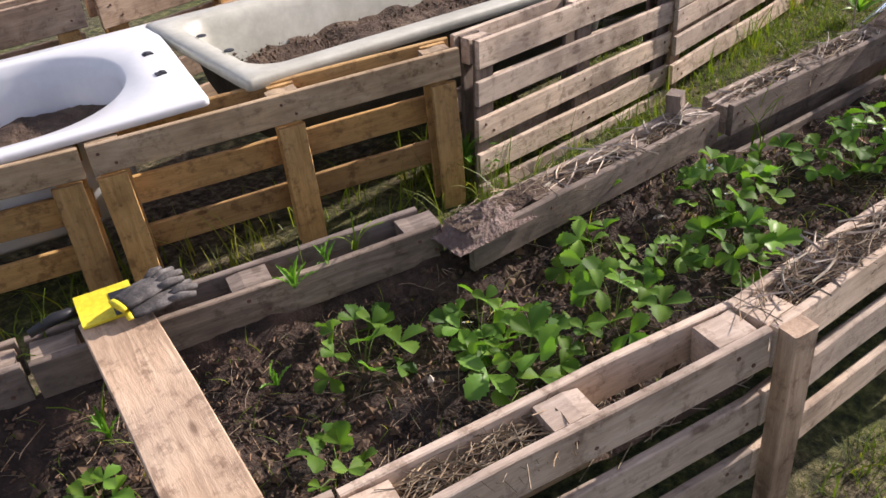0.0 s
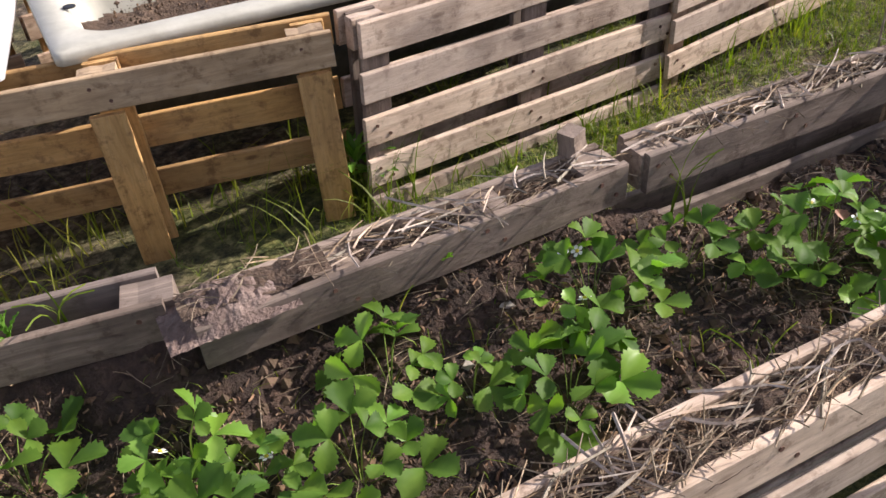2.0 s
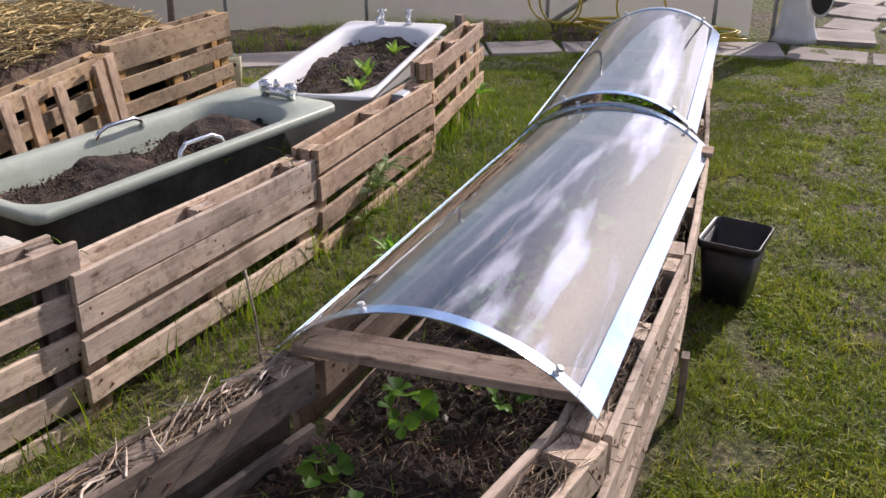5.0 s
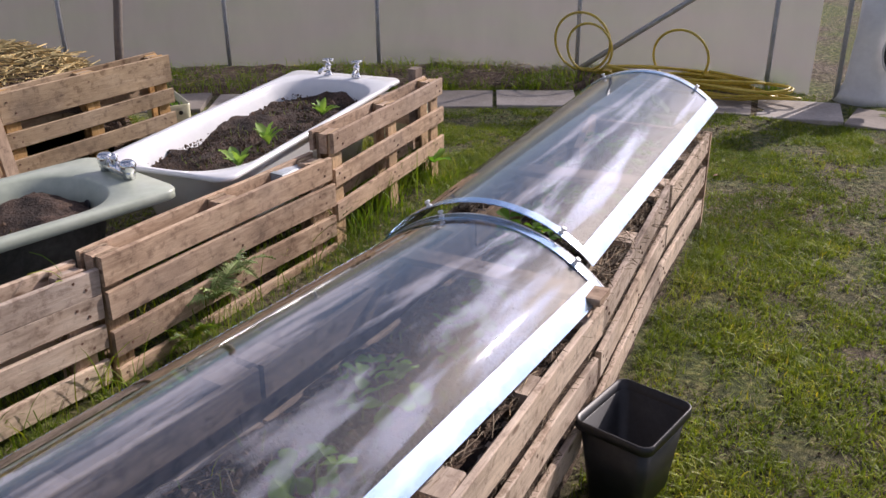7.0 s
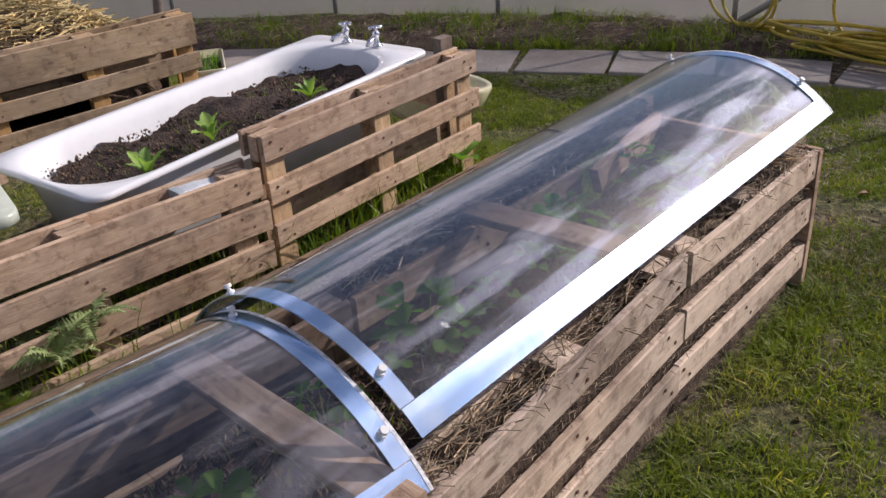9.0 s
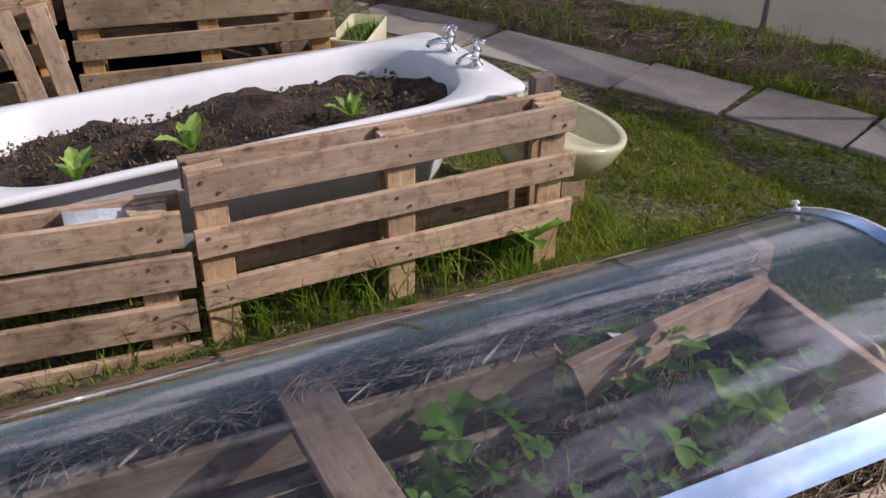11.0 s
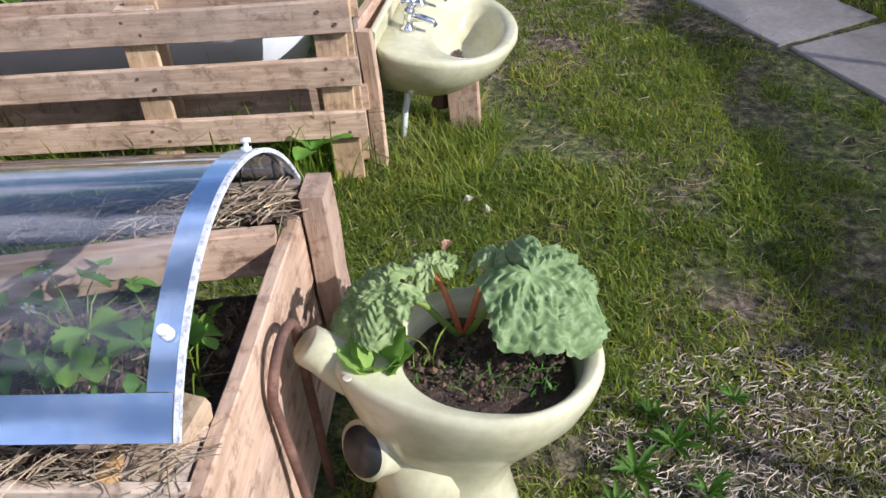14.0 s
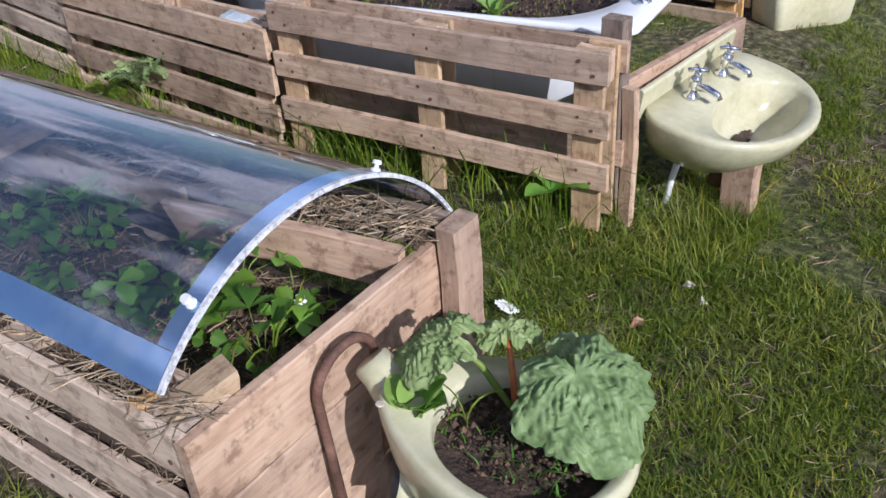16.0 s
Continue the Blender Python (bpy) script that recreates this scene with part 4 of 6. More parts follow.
part("trap_bulge", loft([[(-0.09 + r * 0.9 * math.cos(a), -0.005 + r * math.sin(a), z) for a in [2 * math.pi * k / 32 for k in range(32)]] for z, r in ((0.02, 0.085), (0.09, 0.108), (0.15, 0.112), (0.2, 0.1), (0.25, 0.07), (0.27, 0.02))], M_AVO, True, True), pan, label="rounded ceramic trap")
for y in (-0.07, 0.07):
    part("fixing_hole", disc(0.008, 0.0025, M_STONE), pan, pose(-0.212, y, 0.4225), "small seat fixing hole")
part("compost", soil_fill(0.31, 0.27, 0.1, 0.1, 0.372, M_DSOIL, 0.02, 21, 0.012), pan, pose(0.02, 0, 0), "dark crumbly compost")
thing("soil_clods", "small crumbs on the toilet pan's compost", "soil", PM, me=crumbs(lambda r: (0.02 + 0.14 * math.sqrt(r.rand()) * math.cos(6.28 * (a := r.rand())), 0.105 * math.sin(6.28 * a) * r.rand(), 0.39 + 0.01 * r.rand()), 500, 0.002, 0.008, M_CRUMB, 3), kind="stuff")

# rusty bar loop beside the bed end

loop = [Vector((7.078 + 0.012 * math.sin(u), 0.86 + 0.075 * math.cos(u), 0.42 + 0.085 * math.sin(u))) for u in [math.pi * k / 12 for k in range(13)]]
loop = [Vector((7.085, 0.925, 0.02)), Vector((7.08, 0.935, 0.25))] + loop + [Vector((7.09, 0.785, 0.25)), Vector((7.10, 0.79, 0.02))]
thing("iron_loop", "rusty bent iron loop standing against the bed's end", "iron bar", me=tube_mesh(loop, 0.0095, M_RUST, 10))

# ---- wash basin ----
BM = pose(6.95, 2.44, 0.425, 0, 10, -1)
basin = thing("wash_basin", "avocado wash basin with chrome taps on the bed's end", "wash basin", BM)


def b_ring(z, xf, w, xb=0.0, n=44, cxs=0.0):
    pts = []
    for k in range(n):
        t = 2 * math.pi * k / n
        c, s = math.cos(t), math.sin(t)
        if c >= 0:
            x = 0.13 + cxs + (xf - 0.13) * c
            y = w * s
        else:
            x = xb + (0.13 + cxs - xb) * (1 - abs(c) ** 0.55)
            y = w * math.copysign(min(1.0, abs(s) ** 0.45), s) if abs(s) > 1e-6 else 0.0
        pts.append((x, y, z))
    return pts


def oval(z, x0, x1, w, n=44):
    return [((x0 + x1) / 2 + (x1 - x0) / 2 * math.cos(2 * math.pi * k / n), w * math.sin(2 * math.pi * k / n), z) for k in range(n)]


rings = [b_ring(-0.17, 0.20, 0.13), b_ring(-0.14, 0.27, 0.19), b_ring(-0.08, 0.335, 0.235), b_ring(-0.02, 0.36, 0.258), b_ring(-0.004, 0.358, 0.258), b_ring(0.0, 0.35, 0.25),
         oval(-0.006, 0.125, 0.325, 0.195), oval(-0.02, 0.13, 0.318, 0.187), oval(-0.07, 0.14, 0.30, 0.165), oval(-0.115, 0.16, 0.26, 0.11)]
for ring in rings:
    ring[:] = [(x * 1.17, y * 1.17, z * 1.1) for x, y, z in ring]
part("bowl", loft(rings, M_AVO, True, True), basin, label="avocado ceramic bowl")
part("upstand", board_mesh(0.58, 0.02, 0.10, M_AVO, 0.006, 0.0), basin, pose(0.012, -0.29, 0.012, 0, 0, 90), "low ceramic back edge")
for y in (-0.1, 0.1):
    tap(basin, pose(0.085, y, -0.002, 0, 0, 180), 0.085)
part("waste_pipe", tube_mesh([(0.2, 0, -0.16), (0.2, 0, -0.24), (0.2, 0, -0.3)], [0.03, 0.022, 0.03], M_RUST, 12), basin, label="rusty brass waste fitting")
part("plug_chain", tube_mesh([(0.02, -0.28, 0.03), (0.004, -0.306, 0.0), (0.004, -0.308, -0.15), (0.004, -0.308, -0.22)], 0.003, M_WHITE, 6), basin, label="hanging white cord")
part("dirt", soil_fill(0.05, 0.16, 0.1, 0.1, -0.122, M_DSOIL, 0.008, 4, 0.01), basin, pose(0.235, -0.02, 0), "muddy leaf litter in the bowl")
thing("white_pipe", "thin white plastic pipe standing under the basin", "pipe", me=tube_mesh([(7.03, 2.33, 0.27), (7.0, 2.32, 0.13), (6.98, 2.31, -0.01)], 0.011, M_WHITE, 10))
thing("wood_post", "short squared post holding up the wash basin", "post", pose(7.18, 2.42, 0.21, 0, 90, 0), me=board_mesh(0.22, 0.06, 0.1, M_PINK))
thing("side_board", "reddish board closing the bathtub's end", "board", pose(6.905, 2.12, 0.43, 0, 1, 86), me=board_mesh(0.72, 0.03, 0.14, M_PINK))
thing("side_board", "upright reddish board beside the pallet's end", "board", pose(6.955, 2.12, 0.50, 0, 90, 85), me=board_mesh(0.55, 0.045, 0.025, M_PALE))
thing("grey_post", "greenish grey post end beside the bathtub", "post", pose(6.895, 2.125, 0.69, 0, 90, 0), me=board_mesh(0.65, 0.05, 0.07, M_GREY))

# ---- cistern planter ----
CM = pose(6.76, 4.02, -0.05, 0, 0, 62)
cist = thing("cistern_planter", "avocado toilet cistern used as a planter", "toilet cistern", CM)
cr_ = [rrect(0.40, 0.16, 0.03, 0.03, 8, 0, 0.0), rrect(0.44, 0.19, 0.03, 0.03, 8, 0, 0.2), rrect(0.47, 0.2, 0.03, 0.03, 8, 0, 0.36), rrect(0.455, 0.185, 0.025, 0.025, 8, 0, 0.363), rrect(0.43, 0.165, 0.025, 0.025, 8, 0, 0.30)]
part("tank", loft(cr_, M_AVO, True, True), cist, label="avocado ceramic tank")
part("lever_hole", disc(0.014, 0.003, M_BLACK), cist, pose(-0.2315, -0.03, 0.31, 0, -90, 0), "dark lever hole")
part("compost", soil_fill(0.42, 0.155, 0.1, 0.1, 0.32, M_DSOIL, 0.008, 33, 0.015), cist, label="dark potting soil")

# ---- black pot ----
POTM = pose(4.99, 0.115, 0.0, 0, 0, -8)
pot = thing("plant_pot", "square black plastic plant pot standing empty on the lawn", "plant pot", POTM)
pr = [rrect(0.20, 0.17, 0.03, 0.03, 6, 0, 0.0), rrect(0.262, 0.222, 0.03, 0.03, 6, 0, 0.265), rrect(0.254, 0.214, 0.03, 0.03, 6, 0, 0.265), rrect(0.194, 0.164, 0.03, 0.03, 6, 0, 0.006)]
part("body", loft(pr, M_BLACK, True, True), pot, label="tapered black plastic body")
pr = [rrect(0.264, 0.224, 0.03, 0.03, 6, 0, 0.262), rrect(0.284, 0.244, 0.03, 0.03, 6, 0, 0.264), rrect(0.284, 0.244, 0.03, 0.03, 6, 0, 0.292), rrect(0.274, 0.234, 0.03, 0.03, 6, 0, 0.294), rrect(0.256, 0.216, 0.03, 0.03, 6, 0, 0.264)]
part("rim", loft(pr, M_BLACK), pot, label="rolled black rim")

# ---- soil and litter of the bed ----
LN = [(-0.85, 2.255), (0.25, 1.768), (1.14, 1.368), (2.10, 1.085), (3.05, 0.885), (4.28, 0.87), (5.43, 0.90), (6.42, 0.99), (7.0, 1.12)]
RN = [(x + 0.03, y + 0.125) for x, y, z in RB]


def along(poly, x):
    for (x0, y0), (x1, y1) in zip(poly, poly[1:]):
        if x <= x1:
            break
    return y0 + (y1 - y0) * (x - x0) / (x1 - x0)


def BZ(x):
    for (x0, z0), (x1, z1) in zip([(-2, 0.54), (1.5, 0.52), (3.0, 0.46), (5.0, 0.41), (7.2, 0.385)], [(1.5, 0.52), (3.0, 0.46), (5.0, 0.41), (7.2, 0.385), (9, 0.38)]):
        if x <= x1:
            break
    return z0 + (z1 - z0) * (x - x0) / (x1 - x0)


def BH(x, y):
    t = (y - along(RN, x)) / max(0.1, along(LN, x) - along(RN, x))
    return BZ(x) - 0.04 * max(0, abs(t - 0.5) * 2 - 0.6) + (0.11 * max(0.0, (t - 0.78) / 0.22) ** 1.3 * min(1, max(0.0, (2.3 - x) / 0.3))) + 0.03 * noise.noise(Vector((x * 4, y * 4, 1))) + 0.016 * noise.noise(Vector((x * 13, y * 13, 2))) + 0.008 * noise.noise(Vector((x * 32, y * 32, 2)))


nxs, nys = 400, 36
v, f = [], []
for i in range(nxs + 1):
    x = -0.7 + 7.72 * i / nxs
    a, b = along(RN, x) - 0.01, along(LN, x) + 0.01
    for j in range(nys + 1):
        y = a + (b - a) * j / nys
        v.append((x, y, BH(x, y)))
for i in range(nxs):
    for j in range(nys):
        k = i * (nys + 1) + j
        f.append((k, k + nys + 1, k + nys + 2, k + 1))
thing("bed_soil", "dark damp crumbly soil of the strawberry bed", "soil", me=mesh_of("bed_soil", v, f, M_DSOIL), kind="stuff")


def bed_pt(r, pad=0.02, x0=-0.5, x1=6.95):
    x = x0 + (x1 - x0) * r.rand()
    a, b = along(RN, x) + pad, along(LN, x) - pad
    y = a + (b - a) * r.rand()
    return x, y, BH(x, y) + 0.003


thing("bed_crumbs", "small clods and crumbs on the bed's soil", "soil", me=crumbs(bed_pt, 14000, 0.002, 0.016, M_CRUMB, 11), kind="stuff")


def strips(items, mat, name="strips"):
    """Thin bent strips in one mesh; items: (points, half width)."""
    V, F = [], []
    for pts, w in items:
        n = len(pts)
        P = [Vector(p) for p in pts]
        base = len(V)
        for i, p in enumerate(P):
            d = (P[min(n - 1, i + 1)] - P[max(0, i - 1)])
            s = d.cross(Vector((0.3, 0.2, 1)))
            s = s.normalized() * w * (1 - 0.5 * (i / (n - 1)) ** 2) if s.length > 1e-9 else Vector((w, 0, 0))
            V += [tuple(p - s), tuple(p + s), tuple(p + Vector((0, 0, w * 1.2)))]
        for i in range(n - 1):
            a = base + i * 3
            F += [(a, a + 3, a + 5, a + 2), (a + 2, a + 5, a + 4, a + 1), (a, a + 1, a + 4, a + 3)]
    return mesh_of(name, V, F, mat)


def straw_items(rng, fn, n, lmin, lmax, w=0.0012, lift=0.02, along_=None):
    out = []
    for _ in range(n):
        x, y, z = fn(rng)
        L = lmin + (lmax - lmin) * rng.rand() ** 1.5
        a = rng.rand() * 6.283 if along_ is None else along_ + rng.normal() * 0.7
        z0 = z + lift * rng.rand()
        t, bend = rng.normal() * 0.16, rng.normal() * 0.25
        pts = []
        for k in range(4):
            s = k / 3 - 0.5
            aa = a + bend * s
            pts.append((x + math.cos(aa) * L * s, y + math.sin(aa) * L * s, z0 + t * L * s + 0.012 * L / 0.1 * (0.25 - s * s)))
        out.append((pts, w * (0.6 + 0.9 * rng.rand())))
    return out


nr = np.random.RandomState(4)
nr4 = np.random.RandomState(44)
thing("bed_litter", "red-brown scraps of dead leaf and stalk over the soil", "litter", me=strips(straw_items(nr4, bed_pt, 8000, 0.006, 0.028, 0.0022, 0.005), M_LITTER), kind="stuff")
thing("bed_litter", "thin scraps of dead stalk and straw on the soil", "straw", me=strips(straw_items(nr, bed_pt, 2600, 0.02, 0.11, 0.001, 0.008), M_STRAW), kind="stuff")


def gapfill(p0, p1, depth, drop, n, dense=1.0, label="dry straw and loose soil packed in the bed side's gap", heap=0.02, seed=1, mat=None):
    a, b = Vector(p0), Vector(p1)
    d = b - a
    L = d.length
    u = d.normalized()
    w_ = Vector((-u.y, u.x, 0)).normalized()
    rng = np.random.RandomState(seed)
    ni, nj = max(4, int(L / 0.018)), 7
    vv, ff = [], []

    def hz(s, q):
        p = a + u * s + w_ * q
        return p.x, p.y, p.z - drop + heap * (0.6 * noise.noise(Vector((s * 5, q * 5, seed))) + 0.5 * noise.noise(Vector((s * 19, q * 19, seed))) + 0.3 * noise.noise(Vector((s * 50, q * 50, seed))))

    for i in range(ni + 1):
        for j in range(nj + 1):
            vv.append(hz(L * i / ni, 0.021 + (depth - 0.042) * j / nj))
    for i in range(ni):
        for j in range(nj):
            k = i * (nj + 1) + j
            ff.append((k, k + nj + 1, k + nj + 2, k + 1))
    ob = thing("gap_filling", label, "straw", me=mesh_of("fill", vv, ff, mat or M_SOIL), kind="stuff")
    fn = lambda r: hz(L * r.rand(), 0.015 + (depth - 0.03) * r.rand())
    thing("straw", "tangled dry straw lying along the bed side", "straw", me=strips(straw_items(rng, fn, n, 0.03, 0.15, 0.0013, 0.03 * dense, math.atan2(u.y, u.x)), M_STRAW), kind="stuff")
    return ob


gapfill((-0.5, 2.1, 0.72), (1.12, 1.38, 0.72), 0.12, 0.15, 160, seed=31, heap=0.02)
gapfill((1.14, 1.265, 0.715), (1.42, 1.205, 0.71), 0.12, -0.008, 25, seed=32, heap=0.02)
gapfill((1.42, 1.205, 0.71), (2.1, 1.085, 0.69), 0.12, 0.03, 130, seed=33, heap=0.03)
gapfill((2.16, 1.055, 0.69), (3.05, 0.885, 0.642), 0.115, 0.025, 260, seed=34, heap=0.03)
gapfill((3.12, 0.905, 0.60), (5.4, 0.90, 0.565), 0.12, 0.07, 130, seed=35, heap=0.03)
gapfill((5.45, 0.90, 0.56), (6.42, 0.99, 0.55), 0.13, -0.012, 900, 1.6, seed=36, heap=0.04)
gapfill((6.44, 1.03, 0.55), (7.02, 1.12, 0.54), 0.13, 0.02, 620, 1.5, seed=37, heap=0.04)
gapfill((-0.6, 1.3, 0.73), (0.34, 0.875, 0.72), 0.125, 0.03, 260, seed=38)
gapfill((0.37, 0.86, 0.72), (0.80, 0.69, 0.73), 0.125, 0.045, 330, seed=39, heap=0.03)
gapfill((0.80, 0.69, 0.73), (1.17, 0.545, 0.74), 0.125, 0.14, 40, seed=40)
gapfill((1.20, 0.535, 0.742), (2.22, 0.325, 0.69), 0.125, 0.018, 430, 1.0, seed=41, heap=0.035)
gapfill((2.23, 0.325, 0.69), (3.05, 0.178, 0.632), 0.125, 0.04, 330, seed=42, heap=0.035, mat=M_DSOIL)
gapfill((3.07, 0.175, 0.63), (5.1, 0.27, 0.548), 0.125, 0.03, 500, seed=43, heap=0.03)
gapfill((5.11, 0.27, 0.548), (7.05, 0.52, 0.525), 0.125, 0.02, 800, 1.3, seed=44, heap=0.035)
# thick bleached stalks lying on the bed sides
def stalks(p0, p1, n, seed):
    a, b = Vector(p0), Vector(p1)
    u = (b - a).normalized()
    w_ = Vector((-u.y, u.x, 0)).normalized()

    def place(r):
        p = a + (b - a) * r.rand() + w_ * (0.02 + 0.08 * r.rand())
        return p.x, p.y, p.z

    rng = np.random.RandomState(seed)
    thing("stalks", "pale bleached stalks lying on the bed side", "dead stalks", me=strips(straw_items(rng, place, n, 0.05, 0.17, 0.0026, 0.022, math.atan2(u.y, u.x)), M_STALK), kind="stuff")


stalks((2.16, 1.055, 0.68), (3.05, 0.885, 0.633), 48, 61)
stalks((1.45, 1.20, 0.705), (2.05, 1.09, 0.69), 40, 62)
stalks((1.25, 0.53, 0.74), (2.15, 0.35, 0.69), 45, 63)
stalks((5.5, 0.91, 0.57), (6.4, 0.99, 0.56), 90, 65)


# earth and dead weeds packed behind the outer boards, showing in the slots between them
def packed_side(x0, x1, seed, label):
    line = [(a, b) for a, b, c in RB]
    tops = [(a, c) for a, b, c in RB]
    n, m = int((x1 - x0) / 0.02), 22
    vv, ff = [], []
    for i in range(n + 1):
        x = x0 + (x1 - x0) * i / n
        for j in range(m + 1):
            z = 0.02 + (along(tops, x) - 0.08) * j / m
            q = 0.030 + 0.016 * noise.noise(Vector((x * 9, z * 9, seed))) + 0.010 * noise.noise(Vector((x * 31, z * 31, seed)))
            vv.append((x, along(line, x) + q, z))
    for i in range(n):
        for j in range(m):
            k = i * (m + 1) + j
            ff.append((k, k + m + 1, k + m + 2, k + 1))
    thing("packed_earth", label, "soil", me=mesh_of("packed", vv, ff, M_SOIL), kind="stuff")


packed_side(3.1, 7.03, 4, "brown earth packed behind the outer boards")


def outer_pt(r):
    x = 3.1 + 3.9 * r.rand()
    top = along([(a, c) for a, b, c in RB], x)
    lo, hi = ((0.165, 0.11), (0.34, 0.27), (0.45, 0.43))[r.randint(0, 3)]
    return x, along([(a, b) for a, b, c in RB], x) + 0.004 + 0.02 * r.rand(), top - lo + (lo - hi) * r.rand()


thing("straw", "dry weeds and straw caught in the slots of the bed's outer side", "straw", me=strips(straw_items(nr, outer_pt, 1500, 0.015, 0.055, 0.001, 0.008, 0.08), M_STRAW), kind="stuff")


def mound(label, m, L, W, h, mat, seed):
    n, k = 34, 26
    v = []
    for i in range(n + 1):
        for j in range(k + 1):
            u, w_ = i / n * 2 - 1, j / k * 2 - 1
            r_ = min(1.0, math.hypot(u, w_))
            p = Vector((u * L * 30, w_ * W * 30, seed))
            v.append((u * L / 2, w_ * W / 2, h * (1 - r_ ** 2.2) * (1 + 0.5 * noise.noise(p * 0.6)) + 0.006 * noise.noise(p * 2.2) - 0.012 * r_))
    f = [(i * (k + 1) + j, (i + 1) * (k + 1) + j, (i + 1) * (k + 1) + j + 1, i * (k + 1) + j + 1) for i in range(n) for j in range(k)]
    thing("earth_clod", label, "soil", m, me=mesh_of("mound", v, f, mat), kind="stuff")


mound("dry crumbling clod of earth on the bed side's joint", pose(1.235, 1.305, 0.705, 0, 0, -12), 0.25, 0.145, 0.04, M_CLOD, 3)
mound("greyish heap of earth on the outer bed side", pose(2.45, 0.345, 0.665, 0, 0, -11), 0.42, 0.10, 0.022, M_SOIL, 5)
mound("dark heap of earth on the outer bed side", pose(1.72, 0.485, 0.70, 0, 0, -11), 0.34, 0.11, 0.028, M_SOIL, 8)

# ---- grass ----
def blades(pts, hmin, hmax, w, lean, mat, seed=1, segs=2, droop=0.5):
    """One mesh of many grass blades; pts: an n x 3 array of roots."""
    r = np.random.RandomState(seed)
    P = np.asarray(pts, float)
    n = len(P)
    h = hmin + (hmax - hmin) * r.rand(n) ** 1.6
    a = r.rand(n) * 6.2832
    ln = np.abs(r.normal(0, lean, n)) + 0.15
    ww = w * (0.6 + 0.8 * r.rand(n))
    dx, dy = np.cos(a), np.sin(a)
    b = a + 1.5708 + r.normal(0, 0.5, n)
    sx, sy = np.cos(b), np.sin(b)
    V = []
    for k in range(segs + 1):
        s = k / segs
        off = h * ln * s ** 1.8
        z = h * (s - droop * ln * s ** 2.5 * 0.6)
        q = ww * (1 - s ** 2)
        if k < segs:
            V.append(np.stack([P[:, 0] + dx * off - sx * q, P[:, 1] + dy * off - sy * q, P[:, 2] + z], 1))
            V.append(np.stack([P[:, 0] + dx * off + sx * q, P[:, 1] + dy * off + sy * q, P[:, 2] + z], 1))
        else:
            V.append(np.stack([P[:, 0] + dx * off, P[:, 1] + dy * off, P[:, 2] + z], 1))
    m = len(V)
    V = np.stack(V, 1).reshape(-1, 3)
    base = np.arange(n) * m
    tris = []
    for k in range(segs - 1):
        o = base + 2 * k
        tris += [np.stack([o, o + 1, o + 3], 1), np.stack([o, o + 3, o + 2], 1)]
    o = base + 2 * (segs - 1)
    tris.append(np.stack([o, o + 1, o + 2], 1))
    T = np.concatenate(tris)
    me = bpy.data.meshes.new("blades")
    me.vertices.add(len(V))
    me.vertices.foreach_set("co", V.ravel())
    me.loops.add(len(T) * 3)
    me.loops.foreach_set("vertex_index", T.ravel())
    me.polygons.add(len(T))
    me.polygons.foreach_set("loop_start", np.arange(len(T)) * 3)
    me.polygons.foreach_set("loop_total", np.full(len(T), 3))
    me.materials.append(mat)
    me.update(calc_edges=True)
    me.validate()
    return me


def in_bed(x, y):
    return -0.9 < x < 7.1 and along([(a, b) for a, b, c in RB], x) - 0.02 < y < along(LN, x) + 0.14


def on_slab(x, y):
    for (x0, y0), (x1, y1) in zip(EDGE, EDGE[1:]):
        d = Vector((x1 - x0, y1 - y0))
        q = Vector((x - x0, y - y0))
        s = q.dot(d) / d.length_squared
        o = (q.x * -d.y + q.y * d.x) / d.length
        if -0.02 < s < 1.02 and -0.01 < o < 0.49:
            return True
    return False


def patch(x, y):
    return noise.noise(Vector((x * 1.1, y * 1.1, 7))) + 0.5 * noise.noise(Vector((x * 3.3, y * 3.3, 9)))


def scatter(n, x0, x1, y0, y1, seed, keep, clump=0.0):
    r = np.random.RandomState(seed)
    out = []
    while n > 0:
        x, y = x0 + (x1 - x0) * r.rand(), y0 + (y1 - y0) * r.rand()
        n -= 1
        if in_bed(x, y) or on_slab(x, y) or not keep(x, y, r):
            continue
        if clump:
            for _ in range(r.randint(3, 9)):
                xx, yy = x + r.normal() * clump, y + r.normal() * clump
                out.append((xx, yy, GR(xx, yy) - 0.004))
        else:
            out.append((x, y, GR(x, y) - 0.004))
    return out


def lawn_keep(x, y, r):
    return r.rand() < 0.42 + 2.4 * patch(x * 1.7, y * 1.7)


def side_keep(x, y, r):
    return r.rand() < 0.75 + 0.5 * patch(x * 2, y * 2)


def tuft_keep(x, y, r):
    return r.rand() < 0.2 + 2.0 * (noise.noise(Vector((x * 3.4, y * 3.4, 3))) + 0.7 * noise.noise(Vector((x * 11, y * 11, 5))))


thing("lawn_grass", "short patchy lawn grass around the beds", "grass", me=blades(scatter(100000, 2.5, 10.2, -2.2, 5.0, 1, lawn_keep, 0.012), 0.012, 0.042, 0.0019, 0.8, M_GRASS, 1), kind="stuff")
thing("lawn_grass", "thick uneven lawn grass beside the raised bed", "grass", me=blades(scatter(26000, 2.4, 7.2, -1.5, 0.25, 51, lawn_keep, 0.018), 0.012, 0.055, 0.0024, 1.0, M_MOSSY, 51), kind="stuff")
thing("lawn_grass", "brighter clumpy tufts in the open lawn", "grass", me=blades(scatter(48000, 3.0, 9.4, -2.0, 0.5, 21, tuft_keep, 0.020), 0.010, 0.045, 0.0026, 1.0, M_MOSSY, 21), kind="stuff")
